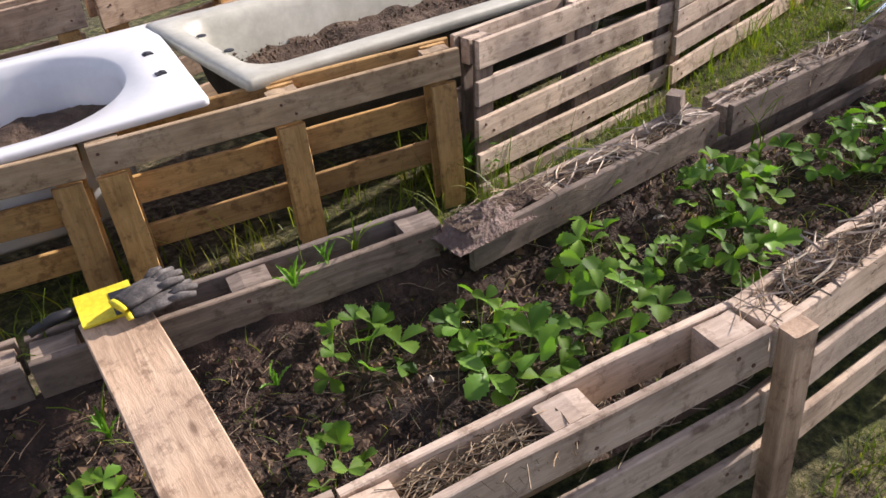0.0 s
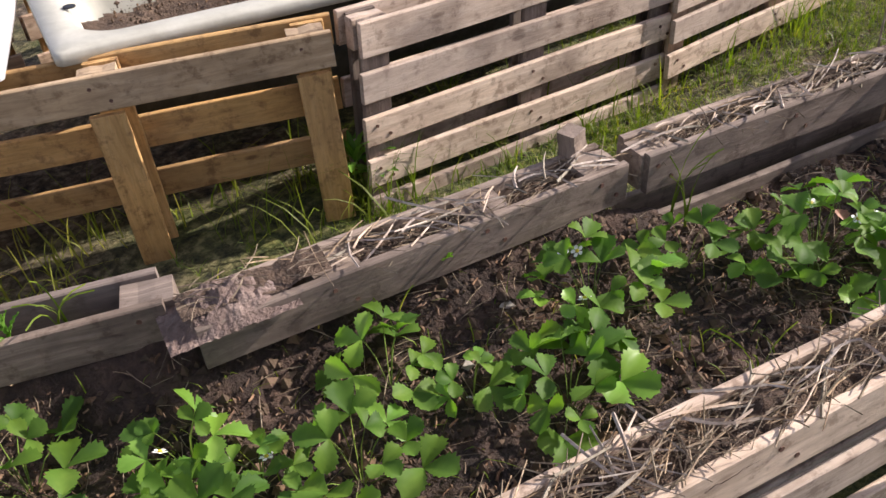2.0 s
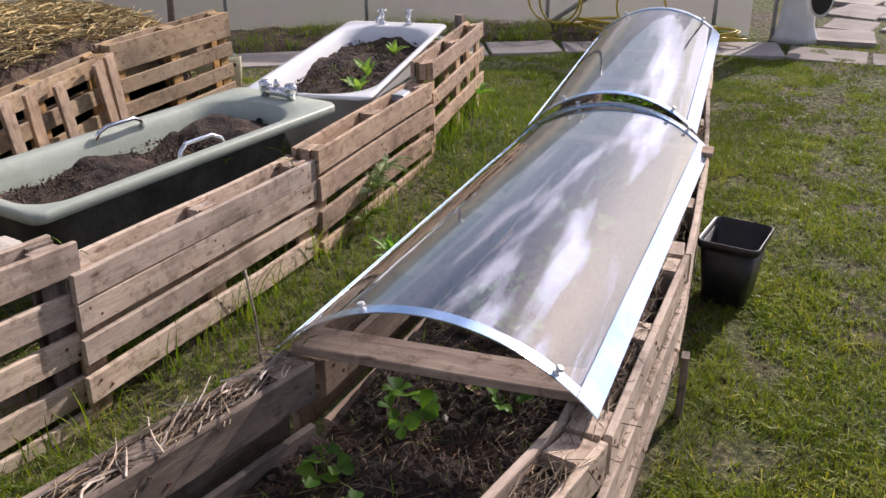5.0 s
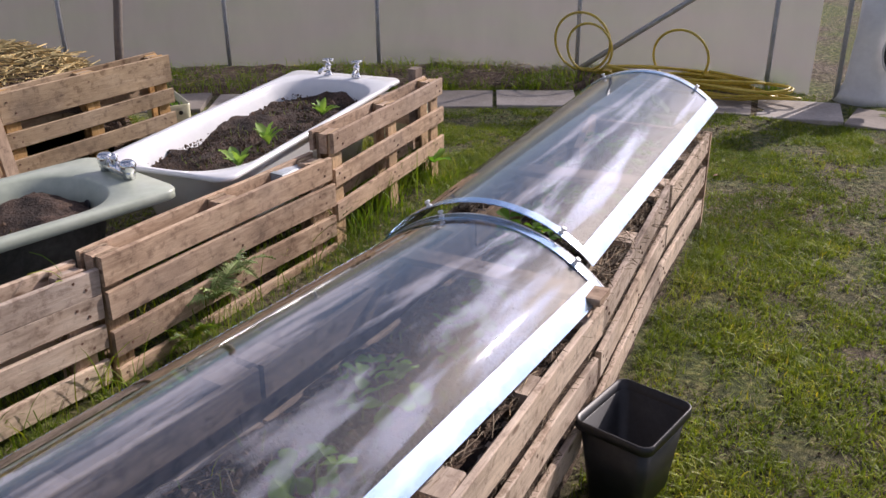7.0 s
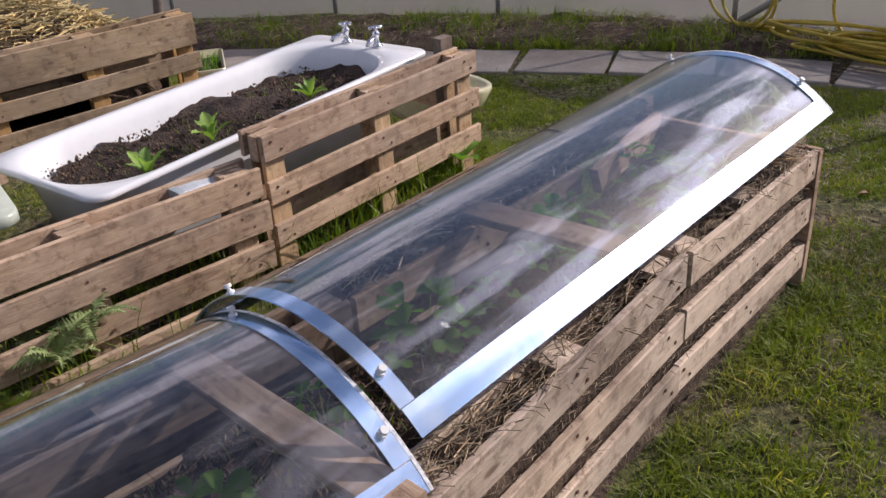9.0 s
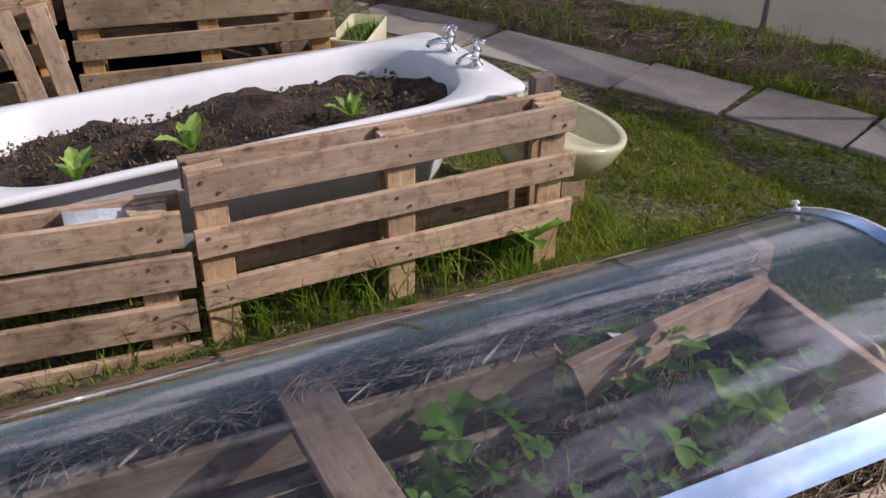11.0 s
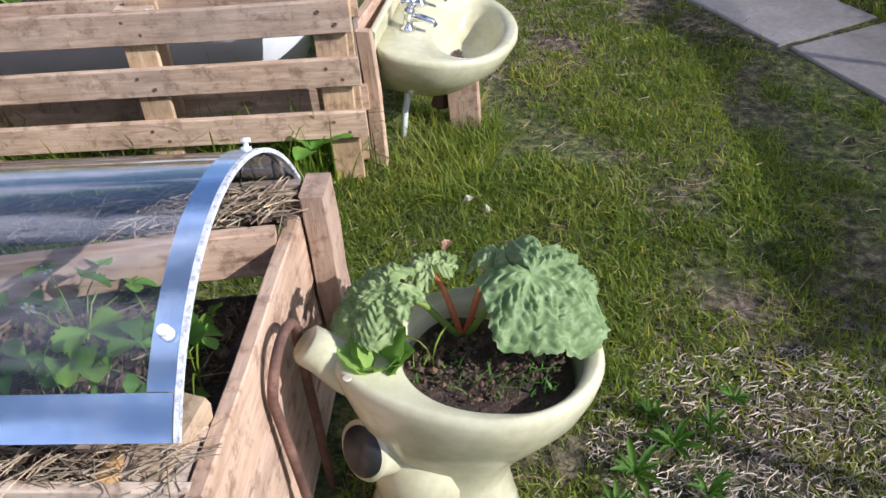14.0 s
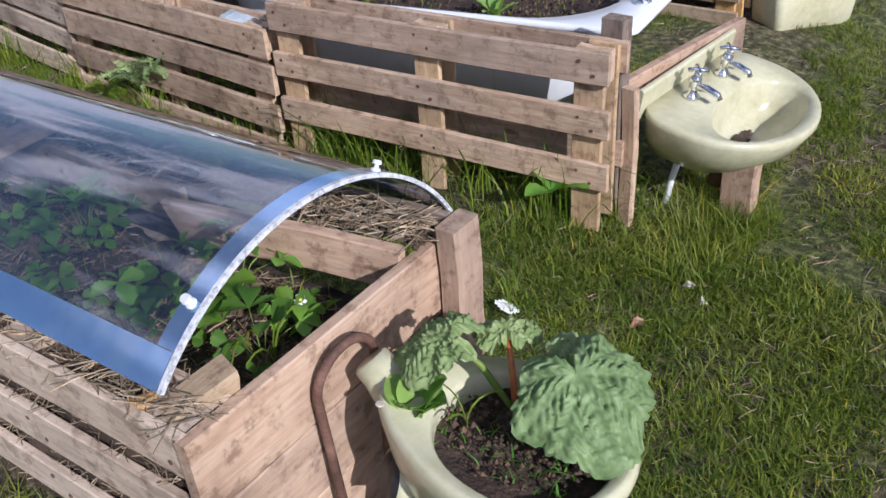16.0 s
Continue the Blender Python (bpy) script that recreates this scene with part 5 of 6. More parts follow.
thing("lawn_grass", "bright clumpy tufts round the planted toilet", "grass", me=blades(scatter(26000, 7.0, 9.3, 0.5, 3.6, 22, tuft_keep, 0.018), 0.010, 0.045, 0.0022, 1.0, M_MOSSY, 22), kind="stuff")
thing("lawn_grass", "yellowing grass between the bed's end and the basin", "grass", me=blades(scatter(4500, 6.85, 7.75, 1.15, 2.2, 41, side_keep, 0.02), 0.012, 0.06, 0.002, 1.1, M_DRYG, 41), kind="stuff")
thing("lawn_grass", "short green grass beside the planted toilet", "grass", me=blades(scatter(30000, 6.7, 9.3, 0.0, 3.8, 2, lawn_keep, 0.010), 0.012, 0.042, 0.0017, 0.8, M_GRASS, 2), kind="stuff")


def strip_pts(poly, off0, off1, n, seed, x0, x1, clump=0.012):
    r = np.random.RandomState(seed)
    out = []
    for _ in range(n):
        x = x0 + (x1 - x0) * r.rand()
        y = along(poly, x) + off0 + (off1 - off0) * r.rand()
        if r.rand() < (0.6 + 0.8 * patch(x * 3, y * 3)) * (0.15 if x < 1.9 else 1.0):
            for _ in range(r.randint(2, 7)):
                xx, yy = x + r.normal() * clump, y + r.normal() * clump
                out.append((xx, yy, GR(xx, yy) - 0.004))
    return out


PF = [(-0.42, 3.03), (0.80, 2.455), (1.925, 1.925), (3.24, 1.81), (4.50, 1.77), (5.765, 1.81), (6.97, 1.985)]
RO = [(a, b) for a, b, c in RB]
thing("path_grass", "lush grass in the strip between bed and pallets", "grass", me=blades(strip_pts(PF, -0.45, -0.02, 5200, 3, -0.4, 6.95), 0.02, 0.10, 0.0017, 0.7, M_TALL, 3), kind="stuff")
thing("tall_grass", "tall grass standing among the pallets", "grass", me=blades(strip_pts(PF, -0.06, 0.34, 1500, 4, -0.4, 6.95, 0.02), 0.06, 0.30, 0.0024, 0.5, M_TALL, 4, 4, 0.7), kind="stuff")
thing("tall_grass", "dark tall grass in the shade under the golden pallets", "grass", me=blades(strip_pts(PF, -0.1, 0.3, 600, 24, -0.4, 2.0, 0.03), 0.08, 0.36, 0.0028, 0.7, M_GRASS, 24, 4, 0.8), kind="stuff")
thing("tall_grass", "tall bright grass growing inside the open pallet", "grass", me=blades(strip_pts(PF, 0.0, 0.25, 420, 26, 5.8, 6.9, 0.03), 0.08, 0.38, 0.0028, 0.5, M_TALL, 26, 4, 0.8), kind="stuff")
r = np.random.RandomState(55)
thing("tall_grass", "yellow-green grass clump under the wash basin", "grass", me=blades([(6.98 + 0.32 * r.rand(), 1.95 + 0.55 * r.rand(), 0.0) for _ in range(2600)], 0.03, 0.15, 0.0022, 0.9, M_DRYG, 14, 3), kind="stuff")
thing("bank_grass", "lush bright grass beside the bed's open half", "grass", me=blades(strip_pts(RO, -0.6, -0.04, 5600, 35, 0.3, 3.1, 0.02), 0.03, 0.12, 0.0022, 0.8, M_TALL, 35, 3), kind="stuff")
thing("bank_grass", "uncut grass leaning against the bed's outer side", "grass", me=blades(strip_pts(RO, -0.16, 0.0, 2600, 5, 0.6, 7.1), 0.02, 0.09, 0.0018, 0.9, M_GRASS, 5, 3), kind="stuff")
nr = np.random.RandomState(12)
bp_ = [bed_pt(nr) for _ in range(1500)]
thing("bed_weeds", "fine weed grass sprouting in the bed", "grass", me=blades(bp_, 0.01, 0.07, 0.0013, 0.9, M_TALL, 6, 3), kind="stuff")


def verge(n, seed, o0, o1, cl):
    r = np.random.RandomState(seed)
    out = []
    for _ in range(n):
        i = r.randint(0, len(EDGE) - 1)
        (x0, y0), (x1, y1) = EDGE[i], EDGE[i + 1]
        d = Vector((x1 - x0, y1 - y0))
        s, o = r.rand(), o0 + (o1 - o0) * r.rand()
        x, y = x0 + d.x * s - d.y / d.length * o, y0 + d.y * s + d.x / d.length * o
        if y < 0.8 or r.rand() > 0.5 + patch(x * 2, y * 2):
            continue
        for _ in range(r.randint(3, 8)):
            out.append((x + r.normal() * cl, y + r.normal() * cl, 0.01))
    return out


thing("verge_grass", "tufted grass along the foot of the tunnel", "grass", me=blades(verge(6000, 8, 0.5, 1.3, 0.025), 0.03, 0.16, 0.003, 0.7, M_TALL, 8, 3), kind="stuff")
r9 = np.random.RandomState(9)


def verge_soil(x, y):
    return 0.05 + 0.05 * noise.noise(Vector((x * 4, y * 4, 0))) + 0.02 * noise.noise(Vector((x * 15, y * 15, 0)))


v, f = [], []
m_ = 14
for i, (x, y) in enumerate([(EDGE[k][0] + (EDGE[k + 1][0] - EDGE[k][0]) * q / 12, EDGE[k][1] + (EDGE[k + 1][1] - EDGE[k][1]) * q / 12) for k in range(0, 8) for q in range(12)]):
    k = min(7, i // 12)
    d = Vector((EDGE[k + 1][0] - EDGE[k][0], EDGE[k + 1][1] - EDGE[k][1])).normalized()
    for j in range(m_):
        o = 0.5 + 0.95 * j / (m_ - 1)
        xx, yy = x - d.y * o, y + d.x * o
        v.append((xx, yy, verge_soil(xx, yy) * min(1, j / 2.0, (m_ - 1 - j) * 0.5) - 0.01))
nn = len(v) // m_
for i in range(nn - 1):
    for j in range(m_ - 1):
        f.append((i * m_ + j, (i + 1) * m_ + j, (i + 1) * m_ + j + 1, i * m_ + j + 1))
thing("verge_soil", "rough dug soil strip between paving and tunnel", "soil", me=mesh_of("verge", v, f, M_SOIL), kind="stuff")
def verge_pt(r):
    i = r.randint(0, 8)
    (x0, y0), (x1, y1) = EDGE[i], EDGE[i + 1]
    d = Vector((x1 - x0, y1 - y0))
    s, o = r.rand(), 0.55 + 0.75 * r.rand()
    x, y = x0 + d.x * s - d.y / d.length * o, y0 + d.y * s + d.x / d.length * o
    return x, y, verge_soil(x, y) - 0.005


thing("verge_litter", "dry plant scraps on the dug strip", "straw", me=strips(straw_items(nr, lambda r: verge_pt(r), 2500, 0.04, 0.14, 0.002, 0.03), M_STRAW), kind="stuff")


def dry_patch(r):
    a, q = 6.283 * r.rand(), 0.42 * math.sqrt(r.rand())
    x, y = 8.06 + 1.1 * q * math.cos(a), 1.12 + 0.7 * q * math.sin(a)
    return x, y, GR(x, y) + 0.006


thing("dry_straw", "pale dry mown straw lying in a thin patch on the lawn", "straw", me=strips(straw_items(np.random.RandomState(91), dry_patch, 3200, 0.010, 0.035, 0.0013, 0.008), M_STALK), kind="stuff")


def lawn_litter(r):
    while True:
        x, y = 2.5 + 7 * r.rand(), -1.6 + 5.2 * r.rand()
        if not in_bed(x, y) and not on_slab(x, y):
            return x, y, GR(x, y) + 0.004


thing("lawn_litter", "dry mown grass scraps on the lawn", "straw", me=strips(straw_items(nr, lawn_litter, 9000, 0.02, 0.09, 0.001, 0.012), M_STRAW), kind="stuff")
thing("lawn_crumbs", "small crumbs of bare earth on the lawn", "soil", me=crumbs(lawn_litter, 7000, 0.0015, 0.010, M_CRUMB, 17), kind="stuff")

# ---- straw heap in the compost bay ----
def heap_z(x, y):
    u, w_ = (x - 5.2) / 1.35, (y - 4.45) / 0.75
    return 0.05 + 0.72 * max(0.0, 1 - (u * u) ** 1.5 - (w_ * w_) ** 1.5) ** 0.4 + 0.04 * noise.noise(Vector((x * 5, y * 5, 0))) + 0.02 * noise.noise(Vector((x * 17, y * 17, 0)))


v = [(3.8 + 2.85 * i / 70, 3.8 + 1.5 * j / 40, heap_z(3.8 + 2.85 * i / 70, 3.8 + 1.5 * j / 40)) for i in range(71) for j in range(41)]
f = [(i * 41 + j, (i + 1) * 41 + j, (i + 1) * 41 + j + 1, i * 41 + j + 1) for i in range(70) for j in range(40)]
thing("compost_heap", "heap of compost topped with yellow straw", "compost heap", me=mesh_of("heap", v, f, M_SOIL), kind="stuff")


def heap_pt(r):
    x, y = 3.95 + 2.5 * r.rand(), 3.9 + 1.25 * r.rand()
    return x, y, heap_z(x, y) + 0.01


thing("straw", "yellow straw spread over the compost heap", "straw", me=strips(straw_items(nr, heap_pt, 6000, 0.06, 0.22, 0.0035, 0.05), M_HAY), kind="stuff")
for x, y, zt, ln_, an in ((5.33, 3.64, 0.64, 0.62, -7), (5.20, 3.60, 0.63, 0.60, -9), (4.86, 3.55, 0.60, 0.58, -8), (4.60, 3.48, 0.63, 0.6, -7), (4.42, 3.44, 0.63, 0.6, -9)):
    thing("leaning_stake", "weathered board leaning on the compost bay", "stake", pose(x, y, zt, 0, 90 + an, 12), me=board_mesh(ln_, 0.022, 0.085, M_PALE))
thing("board", "grey board lying over the compost bay's corner", "board", pose(4.35, 4.05, 0.71, 0, 0, 14), me=board_mesh(0.95, 0.12, 0.02, M_GREY))
thing("iron_post", "dark leaning iron post behind the compost bay", "post", me=tube_mesh([(6.55, 4.25, 0.0), (6.68, 4.3, 0.7), (6.95, 4.4, 1.75)], 0.028, M_DARK, 10))

# ---- strawberry plants ----
def leaflet(L, W, a0, tilt, rng, teeth=9, origin=(0, 0, 0), cup=0.35):
    """A toothed leaflet, widest past its middle, folded along its midrib; returns vertices and faces."""
    vs, fs = [], []
    n = teeth + 3
    ca, sa = math.cos(a0), math.sin(a0)
    roll, droop = rng.uniform(-0.25, 0.25), rng.uniform(0.12, 0.5)
    rows = []
    for i in range(n + 1):
        s = i / n
        w = W / 2 * (max(0.05, s / 0.56) ** 0.62 if s < 0.56 else max(0.02, 1 - ((s - 0.56) / 0.45) ** 2.2) ** 0.6)
        tooth = i % 2 == 0 and s > 0.25
        row = []
        for q in (-1, -0.5, 0, 0.5, 1):
            e = (1.08 if tooth else 0.86) if abs(q) == 1 else 1.0
            x = L * s + (0.035 * L if tooth and abs(q) == 1 else 0.0) + 0.04 * L * abs(q) * (1 - s)
            y = w * q * e
            z = cup * abs(y) + roll * y - droop * L * s * s + (0.0016 if i % 2 and abs(q) == 0.5 else 0)
            row.append(len(vs))
            xx = x * math.cos(tilt)
            vs.append((origin[0] + xx * ca - y * sa, origin[1] + xx * sa + y * ca, origin[2] + z + x * math.sin(tilt)))
        rows.append(row)
    for a, b in zip(rows, rows[1:]):
        for k in range(4):
            fs.append((a[k], b[k], b[k + 1], a[k + 1]))
    return vs, fs


def trifoliate(L, mat, rng):
    V, F = [], []
    for a0, sc in ((0, 1.0), (1.55, 0.93), (-1.55, 0.93)):
        vs, fs = leaflet(L * sc, L * 0.74 * sc, a0 + rng.uniform(-0.15, 0.15), rng.uniform(0.1, 0.75), rng)
        k = len(V)
        V += vs
        F += [tuple(i + k for i in q) for q in fs]
    return mesh_of("leaf", V, F, mat, True)


LEAVES = [trifoliate(RNG.uniform(0.052, 0.068), M_BERRY if k % 5 else M_LIGHT, RNG) for k in range(16)]
FLOWER = None


def flower_mesh():
    V, F = [], []
    for k in range(5):
        a = 2 * math.pi * k / 5
        o = len(V)
        V += [(0, 0, 0)] + [(0.013 * q * math.cos(a + d), 0.013 * q * math.sin(a + d), 0.002 * q) for q, d in ((0.7, -0.5), (1.0, -0.25), (1.05, 0.0), (1.0, 0.25), (0.7, 0.5))]
        F += [(o, o + i, o + i + 1) for i in range(1, 5)]
    return mesh_of("petals", V, F, M_PETAL)


PETALS = flower_mesh()
EYE = disc(0.004, 0.003, M_EYE, 8)


def plant(x, y, z, size, n, rng, flowers=0, label="leafy strawberry plant with toothed three-part leaves"):
    ob = thing("strawberry_plant", label, "strawberry plant", pose(x, y, z), "strawberry plants in the bed")
    stems = []
    for k in range(n):
        a = 2.4 * k + rng.uniform(-0.4, 0.4)
        s = math.sqrt((k + 0.6) / n)
        r = size * (0.15 + 0.8 * s) * rng.uniform(0.75, 1.15)
        h = size * (1.05 - 0.75 * s * s) * rng.uniform(0.75, 1.15) + 0.015
        tip = Vector((r * math.cos(a), r * math.sin(a), h))
        stems.append(([Vector((0, 0, -0.01)), tip * 0.5 + Vector((0, 0, h * 0.22)), tip], 0.0015))
        sc = rng.uniform(0.6, 1.25) * min(1.1, 0.6 + size * 3.2)
        q = part("leaf", LEAVES[rng.randrange(len(LEAVES))], ob, pose(tip.x, tip.y, tip.z, rng.uniform(-32, 32), rng.uniform(-30, 30) + 18 * s, math.degrees(a) + rng.uniform(-25, 25)))
        q.scale = (sc, sc, sc)
    for k in range(flowers):
        a, r = rng.uniform(0, 6.28), size * rng.uniform(0.3, 0.8)
        tip = Vector((r * math.cos(a), r * math.sin(a), size * rng.uniform(0.8, 1.1)))
        stems.append(([Vector((0, 0, 0)), tip * 0.6, tip], 0.001))
        fl = part("flower", PETALS, ob, pose(tip.x, tip.y, tip.z + 0.002, rng.uniform(-30, 10), rng.uniform(-40, -10), rng.uniform(0, 360)), "small white strawberry flower")
        part("eye", EYE, fl, pose(0, 0, 0.001), "yellow flower centre")
    part("stalk", strips(stems, M_STEM), ob, label="thin green leaf stalks", kind="stuff")
    return ob


PR = random.Random(21)
for x, y, size, n, fl in (
    (0.80, 1.33, 0.12, 13, 0), (1.04, 1.17, 0.09, 9, 1), (0.97, 0.98, 0.12, 18, 0), (0.54, 1.14, 0.07, 7, 0), (1.42, 1.08, 0.11, 12, 0), (1.24, 0.92, 0.11, 13, 0), (1.62, 0.80, 0.12, 15, 0), (1.82, 0.93, 0.15, 22, 3),
    (2.08, 0.90, 0.09, 8, 0), (2.28, 0.72, 0.17, 26, 3), (2.42, 0.62, 0.10, 9, 1), (2.70, 0.60, 0.09, 11, 0), (2.9, 0.78, 0.05, 6, 0), (3.15, 0.70, 0.07, 7, 0), (3.3, 0.5, 0.06, 6, 0), (1.12, 1.06, 0.06, 7, 1), (1.5, 0.93, 0.07, 7, 0), (0.98, 1.12, 0.05, 6, 0),
    (3.7, 0.62, 0.11, 12, 0), (4.1, 0.55, 0.1, 12, 0), (4.5, 0.65, 0.11, 13, 0), (4.85, 0.6, 0.1, 12, 0), (5.2, 0.72, 0.08, 9, 0), (5.55, 0.76, 0.13, 17, 2), (5.80, 0.78, 0.06, 6, 0), (6.02, 0.75, 0.1, 11, 0), (6.22, 0.84, 0.13, 17, 0), (6.3, 0.68, 0.06, 8, 0),
    (6.52, 0.74, 0.08, 9, 0), (6.66, 0.93, 0.14, 13, 2), (6.72, 0.76, 0.09, 8, 0), (6.88, 0.82, 0.11, 8, 0), (6.87, 0.95, 0.06, 7, 1), (0.2, 1.5, 0.05, 4, 0)):
    plant(x, y, BH(x, y) - 0.003, size, max(4, int(n * 0.9)), PR, fl, "bushy strawberry plant with white flowers" if fl else ("leafy strawberry plant with toothed three-part leaves" if n > 9 else "small low strawberry plant on bare soil"))


def weed(x, y, z, size, n, rng, label, mat=M_LIGHT, lw=0.3, name_="weed", cat="weed", up0=-45, up1=10):
    """A rosette of long leaves."""
    ob = thing(name_, label, cat, pose(x, y, z))
    for k in range(n):
        L = size * rng.uniform(0.7, 1.15)
        V, F = [], []
        m = 9
        for i in range(m + 1):
            s = i / m
            w = L * lw * math.sin(math.pi * (s * 0.93 + 0.04)) ** 0.9 / 2
            up = L * (0.75 * s - 0.4 * s * s)
            for q in (-1, -0.5, 0, 0.5, 1):
                V.append((L * s * 0.85, w * q, up + 0.3 * abs(q) * w + 0.004 * (i % 2) * abs(q)))
        for i in range(m):
            for j in range(4):
                F.append((i * 5 + j, (i + 1) * 5 + j, (i + 1) * 5 + j + 1, i * 5 + j + 1))
        part("leaf", mesh_of("leaf", V, F, mat, True), ob, pose(0, 0, 0, rng.uniform(-10, 10), rng.uniform(up0, up1), 137.5 * k + rng.uniform(-20, 20)))
    return ob


for x, y, sz in ((5.50, 2.12, 0.15), (5.82, 2.24, 0.17), (6.33, 2.33, 0.14), (4.35, 2.12, 0.05), (4.6, 2.2, 0.04)):
    weed(x, y, 0.53, sz * 0.8, 7, PR, "pale green leafy rosette in the bathtub", M_ROSETTE, 0.34, "leafy_seedling", "seedling", -50, -2)
weed(6.80, 1.95, 0.2, 0.13, 5, PR, "broad dock leaves pushing through the pallet", M_LIGHT, 0.5)
weed(4.55, 1.45, 0.12, 0.16, 12, PR, "bright weed clump at the foot of the pallets", M_LIGHT, 0.16)


def feathery(x, y, z, size, n, rng, label, mat):
    """Long leaves cut into many narrow lobes."""
    ob = thing("thistle", label, "weed", pose(x, y, z))
    for k in range(n):
        L = size * rng.uniform(0.6, 1.15)
        V, F = [], []
        m = 16
        for i in range(m):
            s = i / m
            c = Vector((L * s, 0, L * (0.8 * s - 0.75 * s * s)))
            c2 = Vector((L * (s + 0.07), 0, L * (0.8 * (s + 0.07) - 0.75 * (s + 0.07) ** 2)))
            for sd in (-1, 1):
                w = L * 0.27 * math.sin(math.pi * (0.12 + 0.86 * s)) * rng.uniform(0.7, 1.15)
                tip = c + Vector((w * 0.55, sd * w, rng.uniform(-0.2, 0.35) * w))
                mid = (c + tip) / 2 + Vector((0.02 * L, 0, 0.12 * w))
                o = len(V)
                V += [tuple(c), tuple(c2), tuple(mid + Vector((0.028 * L, 0, 0))), tuple(tip), tuple(mid - Vector((0.012 * L, 0, 0)))]
                F += [(o, o + 1, o + 2, o + 4), (o + 4, o + 2, o + 3)]
        part("leaf", mesh_of("leaf", V, F, mat), ob, pose(0, 0, 0, rng.uniform(-25, 25), rng.uniform(-40, 25), 137.5 * k + rng.uniform(-20, 20)))
    return ob


feathery(4.95, 1.755, 0.24, 0.15, 10, PR, "pale feathery thistle growing through the pallet", M_RHUB)
feathery(5.08, 1.76, 0.30, 0.14, 9, PR, "pale feathery thistle growing through the pallet", M_RHUB)
feathery(4.78, 1.72, 0.16, 0.13, 12, PR, "low feathery weed at the pallet's foot", M_TALL)
weed(1.95, 1.98, 0.35, 0.13, 12, PR, "leafy green weed in the dark behind the pallet post", M_LIGHT, 0.2)
weed(2.0, 1.95, 0.3, 0.09, 8, PR, "leafy weed growing beside the pallet post", M_LIGHT, 0.3)
for x, y, sz, lw in ((7.78, 1.10, 0.075, 0.2), (7.86, 1.16, 0.06, 0.16), (7.70, 1.02, 0.08, 0.2), (7.74, 1.18, 0.05, 0.3), (7.84, 0.98, 0.07, 0.18), (7.92, 1.24, 0.05, 0.25), (7.66, 0.93, 0.06, 0.2)):
    weed(x, y, 0.004, sz, 11, PR, "low leafy weed in the lawn", M_BERRY, lw, up0=-25, up1=8)

# ---- rhubarb in the toilet pan ----
def rhubarb_leaf(R, seed):
    """A broad puckered leaf with a lobed and crinkled edge; its stalk joins at the origin, its tip lies along +x."""
    nr_, na_ = 44, 132
    V, F = [], []
    for i in range(nr_ + 1):
        s = i / nr_
        for k in range(na_):
            t = -math.pi + 2 * math.pi * k / na_
            notch = 1 - 0.78 * math.exp(-((math.pi - abs(t)) / 0.33) ** 2)
            edge = (0.5 + 0.58 * math.cos(t * 0.5) ** 2) * notch * (1 + 0.055 * math.sin(t * 5 + seed) + 0.16 * noise.noise(Vector((math.cos(t) * 2.4, math.sin(t) * 2.4, seed * 7))) + 0.085 * noise.noise(Vector((math.cos(t) * 11, math.sin(t) * 11, seed))))
            x, y = R * s * edge * math.cos(t), R * s * edge * math.sin(t) * 0.95
            tw = t + 0.12 * math.sin(t * 2 + seed)
            ti = max(-2.4, min(2.4, 0.6 * round(tw / 0.6)))
            rr = R * s * edge
            al, la = rr * math.cos(t - ti), abs(rr * math.sin(t - ti))
            vein = min(1.0, la / (0.012 * R / 0.14))
            wave = 0.5 + 0.5 * math.cos((al - 0.9 * la) * 6.283 / (0.017 * R / 0.14) + 1.5 * noise.noise(Vector((x * 20, y * 20, seed))))
            z = R * (0.1 * s - 0.42 * s * s) + R * 0.085 * vein * (0.15 + 0.85 * wave + 0.3 * noise.noise(Vector((x * 70, y * 70, seed)))) * min(1, s * 3) + 0.010 * noise.noise(Vector((x * 22, y * 22, seed))) + 0.012 * (0.5 - abs(noise.noise(Vector((x * 55, y * 55, seed))))) * min(1, s * 3) + R * 0.09 * s ** 3 * math.sin(t * 7 + seed + 2 * math.sin(t * 2))
            V.append((x, y, z))
    for i in range(nr_):
        for k in range(na_):
            a, b = i * na_ + k, i * na_ + (k + 1) % na_
            F.append((a, b, b + na_, a + na_))
    return mesh_of("leaf", V, F, M_RHUB, True)


rh = thing("rhubarb", "young rhubarb with big crinkled grey-green leaves", "rhubarb", pose(7.37, 0.99, 0.385))
for px, py, pz, rx, ry, rz, R, sd in ((0.125, -0.005, 0.165, 8, 28, -28, 0.14, 1), (-0.12, -0.035, 0.15, -6, 22, 205, 0.105, 2), (-0.06, 0.06, 0.125, 0, 16, 130, 0.08, 3), (0.06, 0.08, 0.14, -20, 20, 60, 0.09, 4)):
    part("leaf", rhubarb_leaf(R, sd), rh, pose(px, py, pz, rx, ry, rz))
    part("stalk", tube_mesh([(0, 0, 0), (px * 0.5, py * 0.5, pz * 0.65), (px, py, pz)], [0.007, 0.006, 0.004], M_STEM if sd in (1, 2) else M_RED, 8), rh, label="pinkish rhubarb stalk" if sd > 2 else "green rhubarb stalk")
weed(7.255, 0.87, 0.40, 0.10, 7, PR, "soft green broad-leaved plant at the pan's back edge", M_ROSETTE, 0.8, up0=-55, up1=-5)
nr = np.random.RandomState(77)
